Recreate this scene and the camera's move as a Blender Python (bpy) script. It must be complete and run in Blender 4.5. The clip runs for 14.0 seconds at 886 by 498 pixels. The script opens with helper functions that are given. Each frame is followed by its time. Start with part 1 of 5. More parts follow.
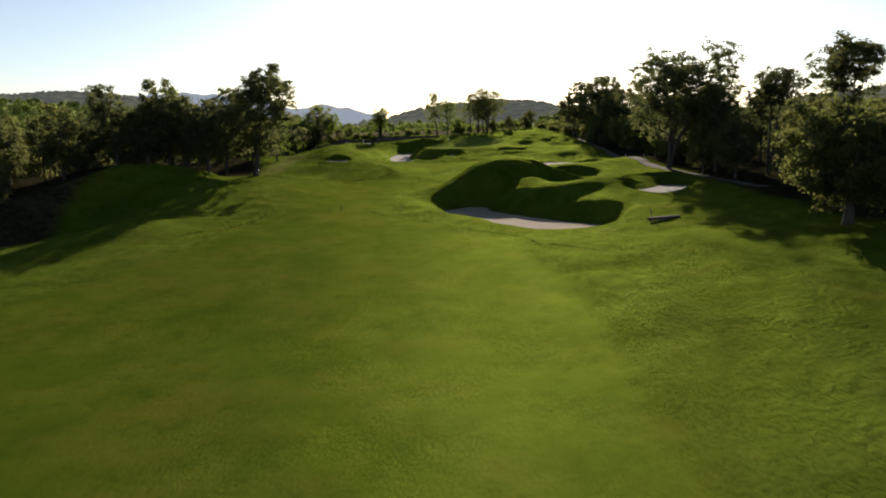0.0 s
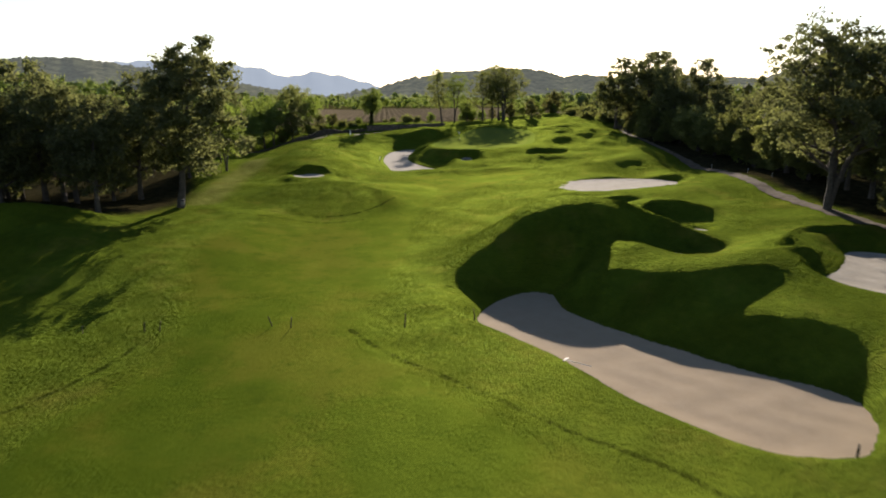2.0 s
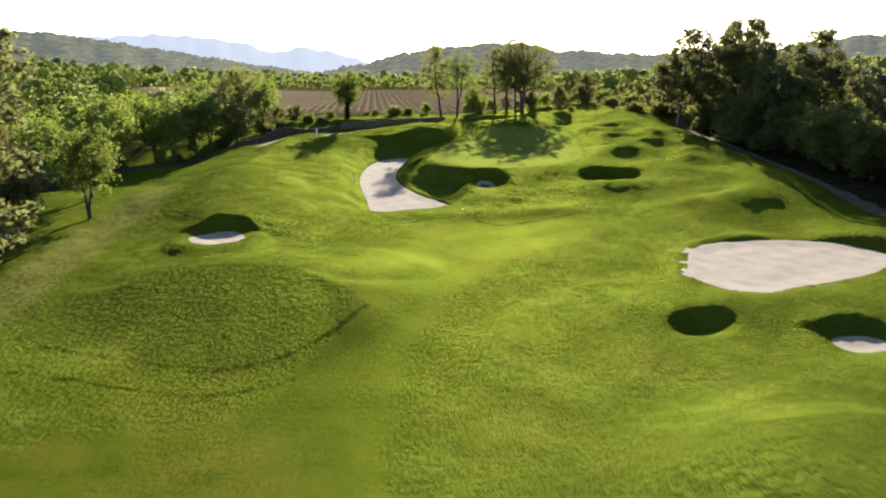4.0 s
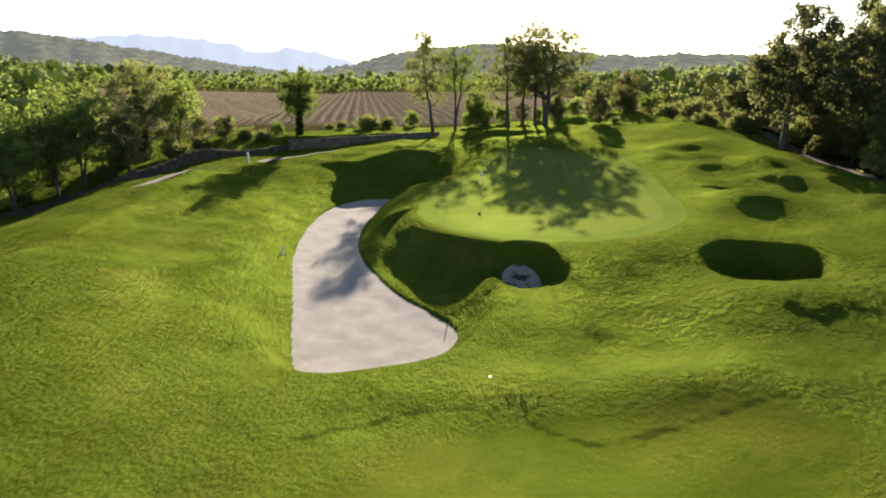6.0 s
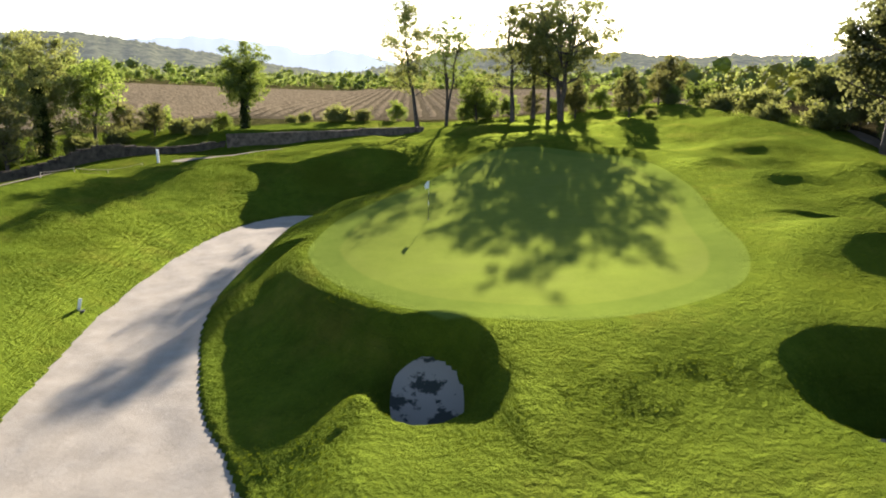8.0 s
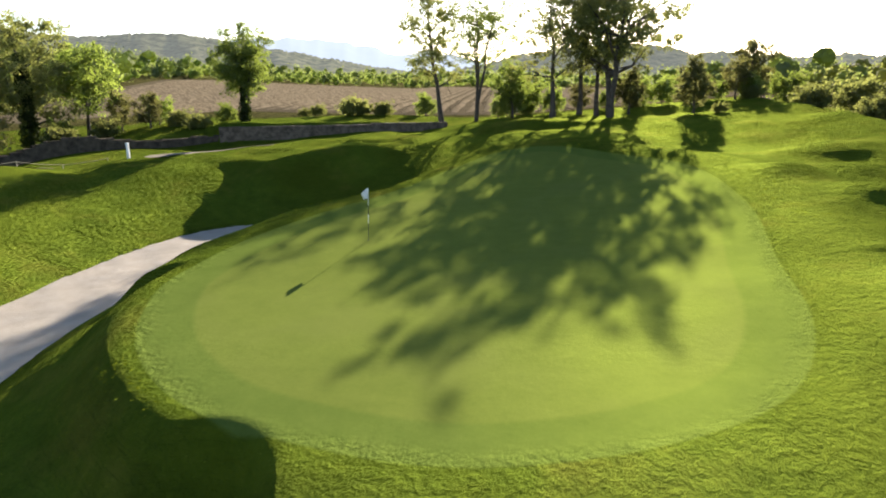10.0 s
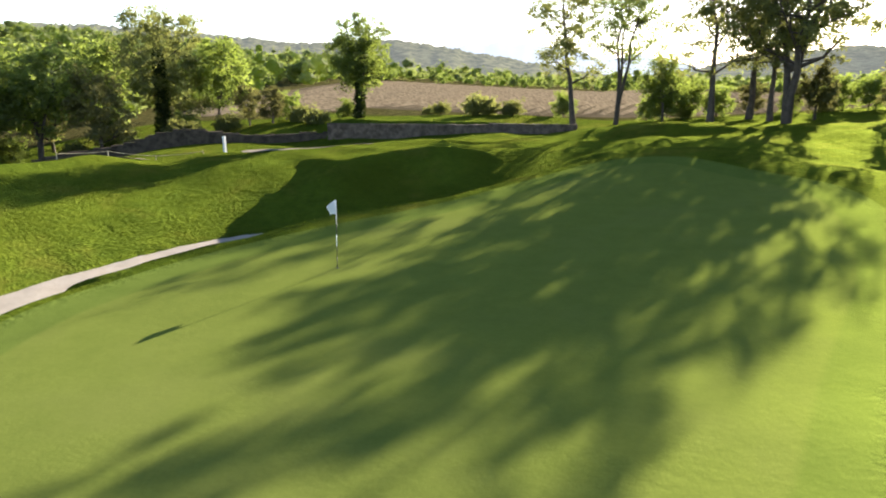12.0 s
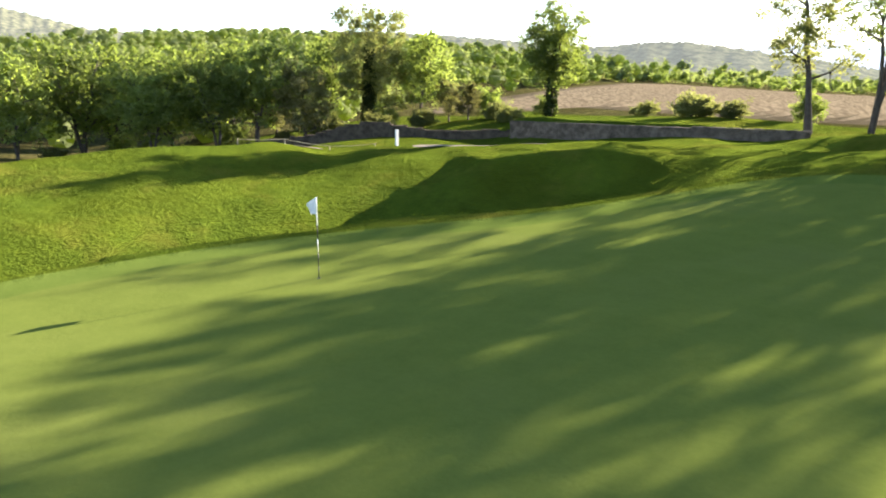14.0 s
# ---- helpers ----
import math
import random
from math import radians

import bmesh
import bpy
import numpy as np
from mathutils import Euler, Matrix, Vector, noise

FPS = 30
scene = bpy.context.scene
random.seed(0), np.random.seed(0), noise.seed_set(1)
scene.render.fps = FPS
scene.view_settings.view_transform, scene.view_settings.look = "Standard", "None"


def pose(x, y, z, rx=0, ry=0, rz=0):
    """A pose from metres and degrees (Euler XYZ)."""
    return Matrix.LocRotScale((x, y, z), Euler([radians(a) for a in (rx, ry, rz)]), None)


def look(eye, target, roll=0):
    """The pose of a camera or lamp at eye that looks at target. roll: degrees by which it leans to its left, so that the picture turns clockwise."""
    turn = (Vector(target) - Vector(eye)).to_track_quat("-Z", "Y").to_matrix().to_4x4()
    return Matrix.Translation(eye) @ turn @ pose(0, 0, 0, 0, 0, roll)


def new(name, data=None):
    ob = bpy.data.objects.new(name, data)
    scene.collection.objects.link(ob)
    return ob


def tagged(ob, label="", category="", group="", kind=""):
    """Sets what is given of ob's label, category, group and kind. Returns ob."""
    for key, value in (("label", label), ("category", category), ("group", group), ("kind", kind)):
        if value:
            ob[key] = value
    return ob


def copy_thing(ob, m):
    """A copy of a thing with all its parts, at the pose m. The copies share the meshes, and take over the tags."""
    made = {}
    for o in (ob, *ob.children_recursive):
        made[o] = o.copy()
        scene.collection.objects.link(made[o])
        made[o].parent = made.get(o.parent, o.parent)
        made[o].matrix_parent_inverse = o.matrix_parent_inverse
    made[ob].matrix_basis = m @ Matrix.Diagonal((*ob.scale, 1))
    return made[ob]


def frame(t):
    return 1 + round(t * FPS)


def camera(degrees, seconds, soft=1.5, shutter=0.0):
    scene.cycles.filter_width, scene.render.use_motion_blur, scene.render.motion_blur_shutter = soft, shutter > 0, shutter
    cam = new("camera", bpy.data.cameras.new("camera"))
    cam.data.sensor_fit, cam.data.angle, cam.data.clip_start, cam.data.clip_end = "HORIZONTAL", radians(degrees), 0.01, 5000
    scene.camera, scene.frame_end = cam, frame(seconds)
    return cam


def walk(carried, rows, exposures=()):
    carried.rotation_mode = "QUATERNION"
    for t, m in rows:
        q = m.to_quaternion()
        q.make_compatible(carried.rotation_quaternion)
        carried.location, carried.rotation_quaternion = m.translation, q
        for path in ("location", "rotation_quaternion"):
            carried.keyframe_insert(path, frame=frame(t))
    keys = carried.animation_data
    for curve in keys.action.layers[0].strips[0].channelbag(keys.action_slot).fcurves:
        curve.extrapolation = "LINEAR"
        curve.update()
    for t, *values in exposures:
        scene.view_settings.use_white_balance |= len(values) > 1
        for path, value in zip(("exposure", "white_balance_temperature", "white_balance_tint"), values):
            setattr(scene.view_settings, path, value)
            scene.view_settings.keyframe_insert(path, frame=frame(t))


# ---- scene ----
cam = camera(68.1, 14.0, soft=1.9, shutter=0.25)
METRES, EYE, TILT, LEAN, TURN = 171.0, 12.31, 2.7, -2.3, 0.0
ROWS = [
    (0.0, 0.0, 0.0, 0.0, -0.71, -13.18, 3.03),
    (0.5, -0.0025, 0.0588, 0.0036, -0.8, -13.43, 2.97),
    (1.0, -0.007, 0.1139, 0.0071, -0.86, -13.85, 2.76),
    (1.5, -0.012, 0.1745, 0.0123, -1.0, -14.87, 2.8),
    (2.0, -0.0145, 0.2336, 0.016, -1.21, -15.9, 2.75),
    (2.5, -0.0162, 0.2981, 0.0194, -1.46, -16.98, 2.75),
    (3.0, -0.0186, 0.3559, 0.0204, -1.61, -17.92, 2.77),
    (5.5, -0.0204, 0.6506, 0.0052, -2.83, -17.9, 2.61),
    (6.0, -0.0159, 0.6949, 0.0004, -3.01, -17.86, 2.56),
    (6.5, -0.0074, 0.7331, -0.0047, -3.21, -17.85, 2.52),
    (7.0, 0.005, 0.7632, -0.0107, -2.95, -17.77, 2.48),
    (7.5, 0.0194, 0.7896, -0.0173, -0.97, -17.63, 2.54),
    (8.0, 0.0282, 0.8052, -0.021, 1.06, -17.47, 2.54),
    (10.5, 0.0669, 0.8802, -0.0349, 11.34, -16.84, 2.82),
    (11.0, 0.0736, 0.8933, -0.0369, 15.15, -16.55, 2.88),
    (11.5, 0.0809, 0.907, -0.039, 20.53, -16.18, 2.94),
    (12.0, 0.0871, 0.9192, -0.0408, 25.87, -15.81, 2.94),
    (12.5, 0.0931, 0.9321, -0.0426, 31.42, -15.45, 2.91),
    (13.0, 0.098, 0.9437, -0.0442, 37.39, -15.06, 2.95),
    (13.5, 0.1023, 0.9557, -0.046, 43.74, -14.66, 2.87),
    (14.0, 0.1053, 0.9666, -0.0476, 49.57, -14.28, 2.78),
]
EXPOSURES = [(0.0, 0.3, 6650, 15), (1.0, 0.31, 6650, 15), (2.0, 0.76, 6650, 15), (3.0, 1.5, 6650, 15), (5.5, 1.46, 6650, 15.5), (8.0, 1.8, 6650, 15.5), (10.5, 1.78, 6650, 15), (12.4, 2.25, 6650, 16), (13.2, 2.68, 6650, 18), (14.0, 2.48, 6650, 15.5)]
walk(cam, [(t, pose(0, 0, EYE, TILT, LEAN, TURN) @ pose(METRES * x, METRES * y, METRES * z, 90 + pitch, roll, yaw)) for t, x, y, z, yaw, pitch, roll in ROWS], EXPOSURES)

# ---- light ----
SUN_AZ, SUN_EL = 7.5, 19.0  # degrees, clockwise from +y; above the horizon
world = bpy.data.worlds.new("sky")
scene.world = world
world.use_nodes = True
sky = world.node_tree.nodes.new("ShaderNodeTexSky")
sky.sky_type, sky.sun_disc = "NISHITA", False
sky.sun_elevation, sky.sun_rotation = radians(SUN_EL), radians(SUN_AZ)
sky.air_density, sky.dust_density, sky.ozone_density = 1.0, 0.5, 3.0
back = world.node_tree.nodes["Background"]
back.inputs["Strength"].default_value = 0.055
# haze pales and brightens the sky towards the horizon
wnt = world.node_tree
where = wnt.nodes.new("ShaderNodeTexCoord")
split = wnt.nodes.new("ShaderNodeSeparateXYZ")
wnt.links.new(where.outputs["Generated"], split.inputs[0])
low = wnt.nodes.new("ShaderNodeMapRange")
low.interpolation_type = "SMOOTHSTEP"
low.inputs[1].default_value, low.inputs[2].default_value, low.inputs[3].default_value, low.inputs[4].default_value = 0.0, 0.75, 1.0, 0.0
wnt.links.new(split.outputs[2], low.inputs[0])
pale = wnt.nodes.new("ShaderNodeHueSaturation")
pale.inputs["Saturation"].default_value, pale.inputs["Value"].default_value = 0.85, 2.0
wnt.links.new(sky.outputs[0], pale.inputs["Color"])
haze = wnt.nodes.new("ShaderNodeMix")
haze.data_type = "RGBA"
wnt.links.new(low.outputs[0], haze.inputs[0])
wnt.links.new(sky.outputs[0], haze.inputs[6])
wnt.links.new(pale.outputs[0], haze.inputs[7])
wnt.links.new(haze.outputs[2], back.inputs["Color"])
lamp = bpy.data.lights.new("sun", "SUN")
lamp.energy, lamp.angle, lamp.color = 5.0, radians(0.53), (1.0, 0.91, 0.77)
sun = new("sun", lamp)
sun.matrix_basis = look((0, 0, 0), (-math.sin(radians(SUN_AZ)), -math.cos(radians(SUN_AZ)), -math.tan(radians(SUN_EL))))


# ---- materials ----
def material(name):
    m = bpy.data.materials.new(name)
    m.use_nodes = True
    nt = m.node_tree
    return m, nt, nt.nodes["Principled BSDF"], nt.nodes["Material Output"]


def node(nt, kind, **values):
    n = nt.nodes.new(kind)
    for key, value in values.items():
        if key in n.inputs:
            n.inputs[key].default_value = value
        else:
            setattr(n, key, value)
    return n


def noise_at(nt, scale, detail=4.0, rough=0.6, coord=None):
    n = node(nt, "ShaderNodeTexNoise", Scale=scale, Detail=detail, Roughness=rough)
    if coord is None:
        coord = node(nt, "ShaderNodeNewGeometry").outputs["Position"]
    nt.links.new(coord, n.inputs["Vector"])
    return n.outputs["Fac"]


def ramp(nt, fac, stops):
    r = node(nt, "ShaderNodeValToRGB")
    while len(r.color_ramp.elements) < len(stops):
        r.color_ramp.elements.new(0.5)
    for e, (at, colour) in zip(r.color_ramp.elements, stops):
        e.position, e.color = at, (*colour, 1)
    nt.links.new(fac, r.inputs["Fac"])
    return r.outputs["Color"]


def mix(nt, fac, a, b, mode="MIX"):
    m = node(nt, "ShaderNodeMix", data_type="RGBA", blend_type=mode)
    for socket, value in ((m.inputs[0], fac), (m.inputs[6], a), (m.inputs[7], b)):
        if isinstance(value, bpy.types.NodeSocket):
            nt.links.new(value, socket)
        else:
            socket.default_value = value if not isinstance(value, tuple) else (*value, 1)
    return m.outputs[2]


def maths(nt, op, a, b=0.0, clamp=False):
    m = node(nt, "ShaderNodeMath", operation=op, use_clamp=clamp)
    for socket, value in ((m.inputs[0], a), (m.inputs[1], b)):
        if isinstance(value, bpy.types.NodeSocket):
            nt.links.new(value, socket)
        else:
            socket.default_value = value
    return m.outputs[0]


def attribute(nt, name):
    return node(nt, "ShaderNodeAttribute", attribute_name=name).outputs["Fac"]


def step(nt, value, low, high):
    m = node(nt, "ShaderNodeMapRange", interpolation_type="SMOOTHSTEP")
    nt.links.new(value, m.inputs[0])
    m.inputs[1].default_value, m.inputs[2].default_value = low, high
    return m.outputs[0]


def bump(nt, height, bsdf, strength, distance):
    b = node(nt, "ShaderNodeBump", Strength=strength, Distance=distance)
    nt.links.new(height, b.inputs["Height"])
    nt.links.new(b.outputs[0], bsdf.inputs["Normal"])


def plain(name, colour, rough=0.7, metal=0.0, vary=0.15, scale=8.0, gloss=0.5):
    m, nt, bsdf, _ = material(name)
    dark = tuple(c * (1 - vary) for c in colour)
    light = tuple(min(1, c * (1 + vary)) for c in colour)
    nt.links.new(ramp(nt, noise_at(nt, scale), [(0.3, dark), (0.7, light)]), bsdf.inputs["Base Color"])
    bsdf.inputs["Roughness"].default_value, bsdf.inputs["Metallic"].default_value = rough, metal
    bsdf.inputs["Specular IOR Level"].default_value = gloss
    return m


def leaf(name, dark, light, through_light, share=0.45):
    m, nt, bsdf, out = material(name)
    island = node(nt, "ShaderNodeNewGeometry").outputs["Random Per Island"]
    colour = ramp(nt, island, [(0.0, dark), (1.0, light)])
    big = noise_at(nt, 0.5, 2.0)
    colour = mix(nt, maths(nt, "MULTIPLY", big, 0.5), colour, dark)
    rnd = node(nt, "ShaderNodeObjectInfo").outputs["Random"]
    hue = node(nt, "ShaderNodeHueSaturation", Saturation=0.95)
    nt.links.new(step(nt, rnd, -0.6, 1.6), hue.inputs["Value"])
    hue.inputs["Hue"].default_value = 0.5
    val = maths(nt, "ADD", maths(nt, "MULTIPLY", rnd, 0.5), 0.75)
    nt.links.new(val, hue.inputs["Value"])
    nt.links.new(colour, hue.inputs["Color"])
    nt.links.new(hue.outputs[0], bsdf.inputs["Base Color"])
    bsdf.inputs["Roughness"].default_value = 0.7
    bsdf.inputs["Specular IOR Level"].default_value = 0.06
    tr = node(nt, "ShaderNodeBsdfTranslucent")
    nt.links.new(mix(nt, 1.0, hue.outputs[0], through_light, "MULTIPLY"), tr.inputs["Color"])
    both = node(nt, "ShaderNodeMixShader", Fac=share)
    nt.links.new(bsdf.outputs[0], both.inputs[1])
    nt.links.new(tr.outputs[0], both.inputs[2])
    nt.links.new(both.outputs[0], out.inputs["Surface"])
    return m


LEAF_OAK = leaf("oak_leaves", (0.092, 0.106, 0.044), (0.150, 0.160, 0.068), (1.95, 1.9, 1.05), 0.62)
LEAF_PINE = leaf("pine_needles", (0.080, 0.088, 0.046), (0.126, 0.130, 0.064), (1.85, 1.85, 1.1), 0.60)
LEAF_IVY = leaf("ivy_leaves", (0.028, 0.040, 0.012), (0.055, 0.072, 0.020), (1.3, 1.4, 0.6), 0.3)
LEAF_DARK = leaf("evergreen_leaves", (0.084, 0.092, 0.044), (0.132, 0.138, 0.062), (1.95, 1.85, 1.05), 0.60)
LEAF_BROWN = leaf("russet_leaves", (0.090, 0.095, 0.044), (0.138, 0.138, 0.062), (1.8, 1.72, 0.95), 0.56)
LEAF_FRESH = leaf("fresh_leaves", (0.106, 0.136, 0.046), (0.168, 0.198, 0.070), (1.9, 2.0, 0.85), 0.62)
LEAF_FAR = leaf("distant_leaves", (0.110, 0.136, 0.058), (0.180, 0.206, 0.090), (1.9, 1.95, 1.0), 0.6)
LEAF_FAR_FRESH = leaf("distant_fresh_leaves", (0.126, 0.162, 0.052), (0.196, 0.234, 0.078), (1.9, 2.0, 0.95), 0.6)
BARK = plain("bark", (0.07, 0.055, 0.042), 0.95, 0, 0.4, 3.0)


def grass_ground():
    m, nt, bsdf, out = material("grass")
    pos = node(nt, "ShaderNodeNewGeometry").outputs["Position"]
    fine, mid, broad = noise_at(nt, 9.0, 6.0, 0.75, pos), noise_at(nt, 1.3, 5.0, 0.65, pos), noise_at(nt, 0.09, 4.0, 0.6, pos)
    patch = noise_at(nt, 0.22, 5.0, 0.6, pos)
    blend = maths(nt, "ADD", maths(nt, "MULTIPLY", mid, 0.55), maths(nt, "MULTIPLY", fine, 0.45))
    rough = ramp(nt, blend, [(0.32, (0.013, 0.026, 0.004)), (0.5, (0.034, 0.060, 0.007)), (0.70, (0.070, 0.096, 0.013))])
    rough = mix(nt, maths(nt, "MULTIPLY", step(nt, broad, 0.42, 0.68), 0.55), rough, (0.062, 0.078, 0.007))
    rough = mix(nt, maths(nt, "MULTIPLY", step(nt, patch, 0.5, 0.72), 0.45), rough, (0.13, 0.108, 0.030))
    fair = ramp(nt, maths(nt, "ADD", maths(nt, "MULTIPLY", patch, 0.65), maths(nt, "MULTIPLY", blend, 0.35)),
                [(0.32, (0.026, 0.047, 0.004)), (0.5, (0.046, 0.066, 0.006)), (0.68, (0.082, 0.086, 0.011))])
    fair = mix(nt, maths(nt, "MULTIPLY", step(nt, noise_at(nt, 0.13, 4.0, 0.62, pos), 0.44, 0.64), 0.66), fair, (0.092, 0.080, 0.014))
    fair = mix(nt, maths(nt, "MULTIPLY", step(nt, noise_at(nt, 0.55, 5.0, 0.7, pos), 0.52, 0.68), 0.6), fair, (0.022, 0.042, 0.004))
    rough = mix(nt, maths(nt, "MULTIPLY", step(nt, noise_at(nt, 0.4, 5.0, 0.66, pos), 0.5, 0.7), 0.55), rough, (0.018, 0.038, 0.004))
    longer = attribute(nt, "long")
    rough = mix(nt, maths(nt, "MULTIPLY", longer, 0.4), rough, (0.020, 0.040, 0.005))
    green = ramp(nt, blend, [(0.3, (0.088, 0.116, 0.024)), (0.7, (0.120, 0.147, 0.032))])
    green = mix(nt, maths(nt, "MULTIPLY", step(nt, patch, 0.45, 0.7), 0.4), green, (0.128, 0.146, 0.040))
    collar = ramp(nt, blend, [(0.3, (0.066, 0.100, 0.020)), (0.7, (0.096, 0.130, 0.028))])
    soil = ramp(nt, blend, [(0.3, (0.090, 0.074, 0.048)), (0.7, (0.150, 0.126, 0.082))])
    weed = ramp(nt, mid, [(0.35, (0.040, 0.044, 0.014)), (0.65, (0.105, 0.092, 0.036))])
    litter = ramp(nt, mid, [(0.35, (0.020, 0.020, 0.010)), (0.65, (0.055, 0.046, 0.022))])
    wobble = maths(nt, "MULTIPLY", maths(nt, "SUBTRACT", mid, 0.5), 0.5)
    in_fair = step(nt, maths(nt, "ADD", attribute(nt, "fairway"), maths(nt, "MULTIPLY", wobble, 5.0)), 1.5, -1.5)
    colour = mix(nt, in_fair, mix(nt, 1.0, rough, (1.17, 1.09, 0.84), "MULTIPLY"), mix(nt, 1.0, fair, (1.09, 1.14, 0.88), "MULTIPLY"))
    colour = mix(nt, step(nt, maths(nt, "ADD", attribute(nt, "green"), maths(nt, "MULTIPLY", wobble, 0.2)), 0.06, -0.06), colour, collar)
    colour = mix(nt, step(nt, maths(nt, "ADD", attribute(nt, "green"), 1.5), 0.12, -0.12), colour, green)
    colour = mix(nt, step(nt, maths(nt, "ADD", attribute(nt, "wild"), maths(nt, "MULTIPLY", wobble, 8.0)), 1.5, -1.5), colour, weed)
    straw = ramp(nt, blend, [(0.35, (0.085, 0.078, 0.026)), (0.65, (0.185, 0.150, 0.070))])
    colour = mix(nt, maths(nt, "MULTIPLY", step(nt, maths(nt, "ADD", attribute(nt, "dry"), maths(nt, "MULTIPLY", wobble, 8.0)), 1.2, -1.2), 0.7), colour, straw)
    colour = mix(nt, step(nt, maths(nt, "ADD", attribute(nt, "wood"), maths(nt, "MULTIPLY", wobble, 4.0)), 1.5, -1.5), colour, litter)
    colour = mix(nt, step(nt, maths(nt, "ADD", attribute(nt, "field"), wobble), 0.5, -0.5), colour, soil)
    # paints the mown lip's shadow near black along the cuts, and the scuffed turf
    lip_shade_scuff = step(nt, maths(nt, "ADD", attribute(nt, "cut"), maths(nt, "MULTIPLY", wobble, 1.2)), 0.27, 0.05)
    lip_shade_scuff = maths(nt, "MULTIPLY", lip_shade_scuff, maths(nt, "ADD", 0.5, step(nt, noise_at(nt, 0.7, 3.0, 0.6, pos), 0.38, 0.6)), True)
    lip_shade_scuff = maths(nt, "MULTIPLY", lip_shade_scuff, 0.62)
    colour = mix(nt, lip_shade_scuff, colour, (0.012, 0.018, 0.004))
    nt.links.new(colour, bsdf.inputs["Base Color"])
    bsdf.inputs["Roughness"].default_value = 0.9
    bsdf.inputs["Specular IOR Level"].default_value = 0.0
    bsdf.inputs["Sheen Roughness"].default_value = 0.5
    bsdf.inputs["Sheen Tint"].default_value = (0.60, 0.74, 0.11, 1)
    on_green = step(nt, attribute(nt, "green"), 1.2, -0.8)
    mown = maths(nt, "MULTIPLY", maths(nt, "MULTIPLY", step(nt, attribute(nt, "wild"), -1.0, 2.0), step(nt, attribute(nt, "field"), -0.5, 0.5)), step(nt, attribute(nt, "wood"), -1.0, 2.0))
    mown = maths(nt, "MULTIPLY", mown, maths(nt, "SUBTRACT", 1.0, lip_shade_scuff))
    mown = maths(nt, "MULTIPLY", mown, maths(nt, "ADD", 0.35, maths(nt, "MULTIPLY", noise_at(nt, 0.33, 5.0, 0.68, pos), 1.3)))
    nt.links.new(maths(nt, "MULTIPLY", maths(nt, "SUBTRACT", 0.04, maths(nt, "ADD", maths(nt, "MULTIPLY", on_green, 0.02), maths(nt, "MULTIPLY", in_fair, 0.01))), mown), bsdf.inputs["Sheen Weight"])
    # ledges that run level along the banks
    level = node(nt, "ShaderNodeVectorMath", operation="MULTIPLY")
    nt.links.new(pos, level.inputs[0])
    level.inputs[1].default_value = (0.13, 0.13, 2.8)
    ledge = step(nt, noise_at(nt, 2.2, 3.0, 0.55, level.outputs[0]), 0.4, 0.6)
    tilt = node(nt, "ShaderNodeSeparateXYZ")
    nt.links.new(node(nt, "ShaderNodeNewGeometry").outputs["Normal"], tilt.inputs[0])
    ledge = maths(nt, "MULTIPLY", ledge, step(nt, tilt.outputs["Z"], 0.985, 0.94))
    tuft = maths(nt, "ADD", maths(nt, "ADD", maths(nt, "MULTIPLY", ledge, 0.2), noise_at(nt, 2.9, 6.0, 0.70, pos)), maths(nt, "MULTIPLY", noise_at(nt, 6.0, 4.0, 0.65, pos), 0.5))
    tuft = maths(nt, "MULTIPLY", maths(nt, "SUBTRACT", tuft, 0.8), maths(nt, "ADD", 0.4, step(nt, noise_at(nt, 0.16, 3.0, 0.6, pos), 0.38, 0.62)))
    # rounded tussocks where it is left to grow
    clump = node(nt, "ShaderNodeTexVoronoi", feature="SMOOTH_F1")
    clump.inputs["Scale"].default_value = 2.3
    clump.inputs["Smoothness"].default_value = 0.5
    swirl = node(nt, "ShaderNodeVectorMath", operation="ADD")
    nt.links.new(pos, swirl.inputs[0])
    nt.links.new(mid, swirl.inputs[1])
    nt.links.new(swirl.outputs[0], clump.inputs["Vector"])
    tuft = maths(nt, "ADD", tuft, maths(nt, "MULTIPLY", maths(nt, "SUBTRACT", 0.5, clump.outputs["Distance"]), maths(nt, "MULTIPLY", longer, 0.55)))
    relief = maths(nt, "MULTIPLY", tuft, maths(nt, "SUBTRACT", 1.0, maths(nt, "MAXIMUM", maths(nt, "MULTIPLY", in_fair, 0.92), maths(nt, "MULTIPLY", on_green, 0.975))))
    bump(nt, relief, bsdf, 1.0, 0.44)
    # blades shine yellow-green against the light
    shine = node(nt, "ShaderNodeBsdfGlossy", Color=(0.72, 0.92, 0.14, 1), Roughness=0.62)
    nt.links.new(bsdf.inputs["Normal"].links[0].from_socket, shine.inputs["Normal"])
    both = node(nt, "ShaderNodeMixShader")
    much = maths(nt, "SUBTRACT", 0.039, maths(nt, "ADD", maths(nt, "MULTIPLY", on_green, 0.024), maths(nt, "MULTIPLY", in_fair, 0.017)))
    nt.links.new(maths(nt, "MULTIPLY", mown, much), both.inputs[0])
    nt.links.new(bsdf.outputs[0], both.inputs[1])
    nt.links.new(shine.outputs[0], both.inputs[2])
    nt.links.new(both.outputs[0], out.inputs["Surface"])
    return m


GRASS = grass_ground()


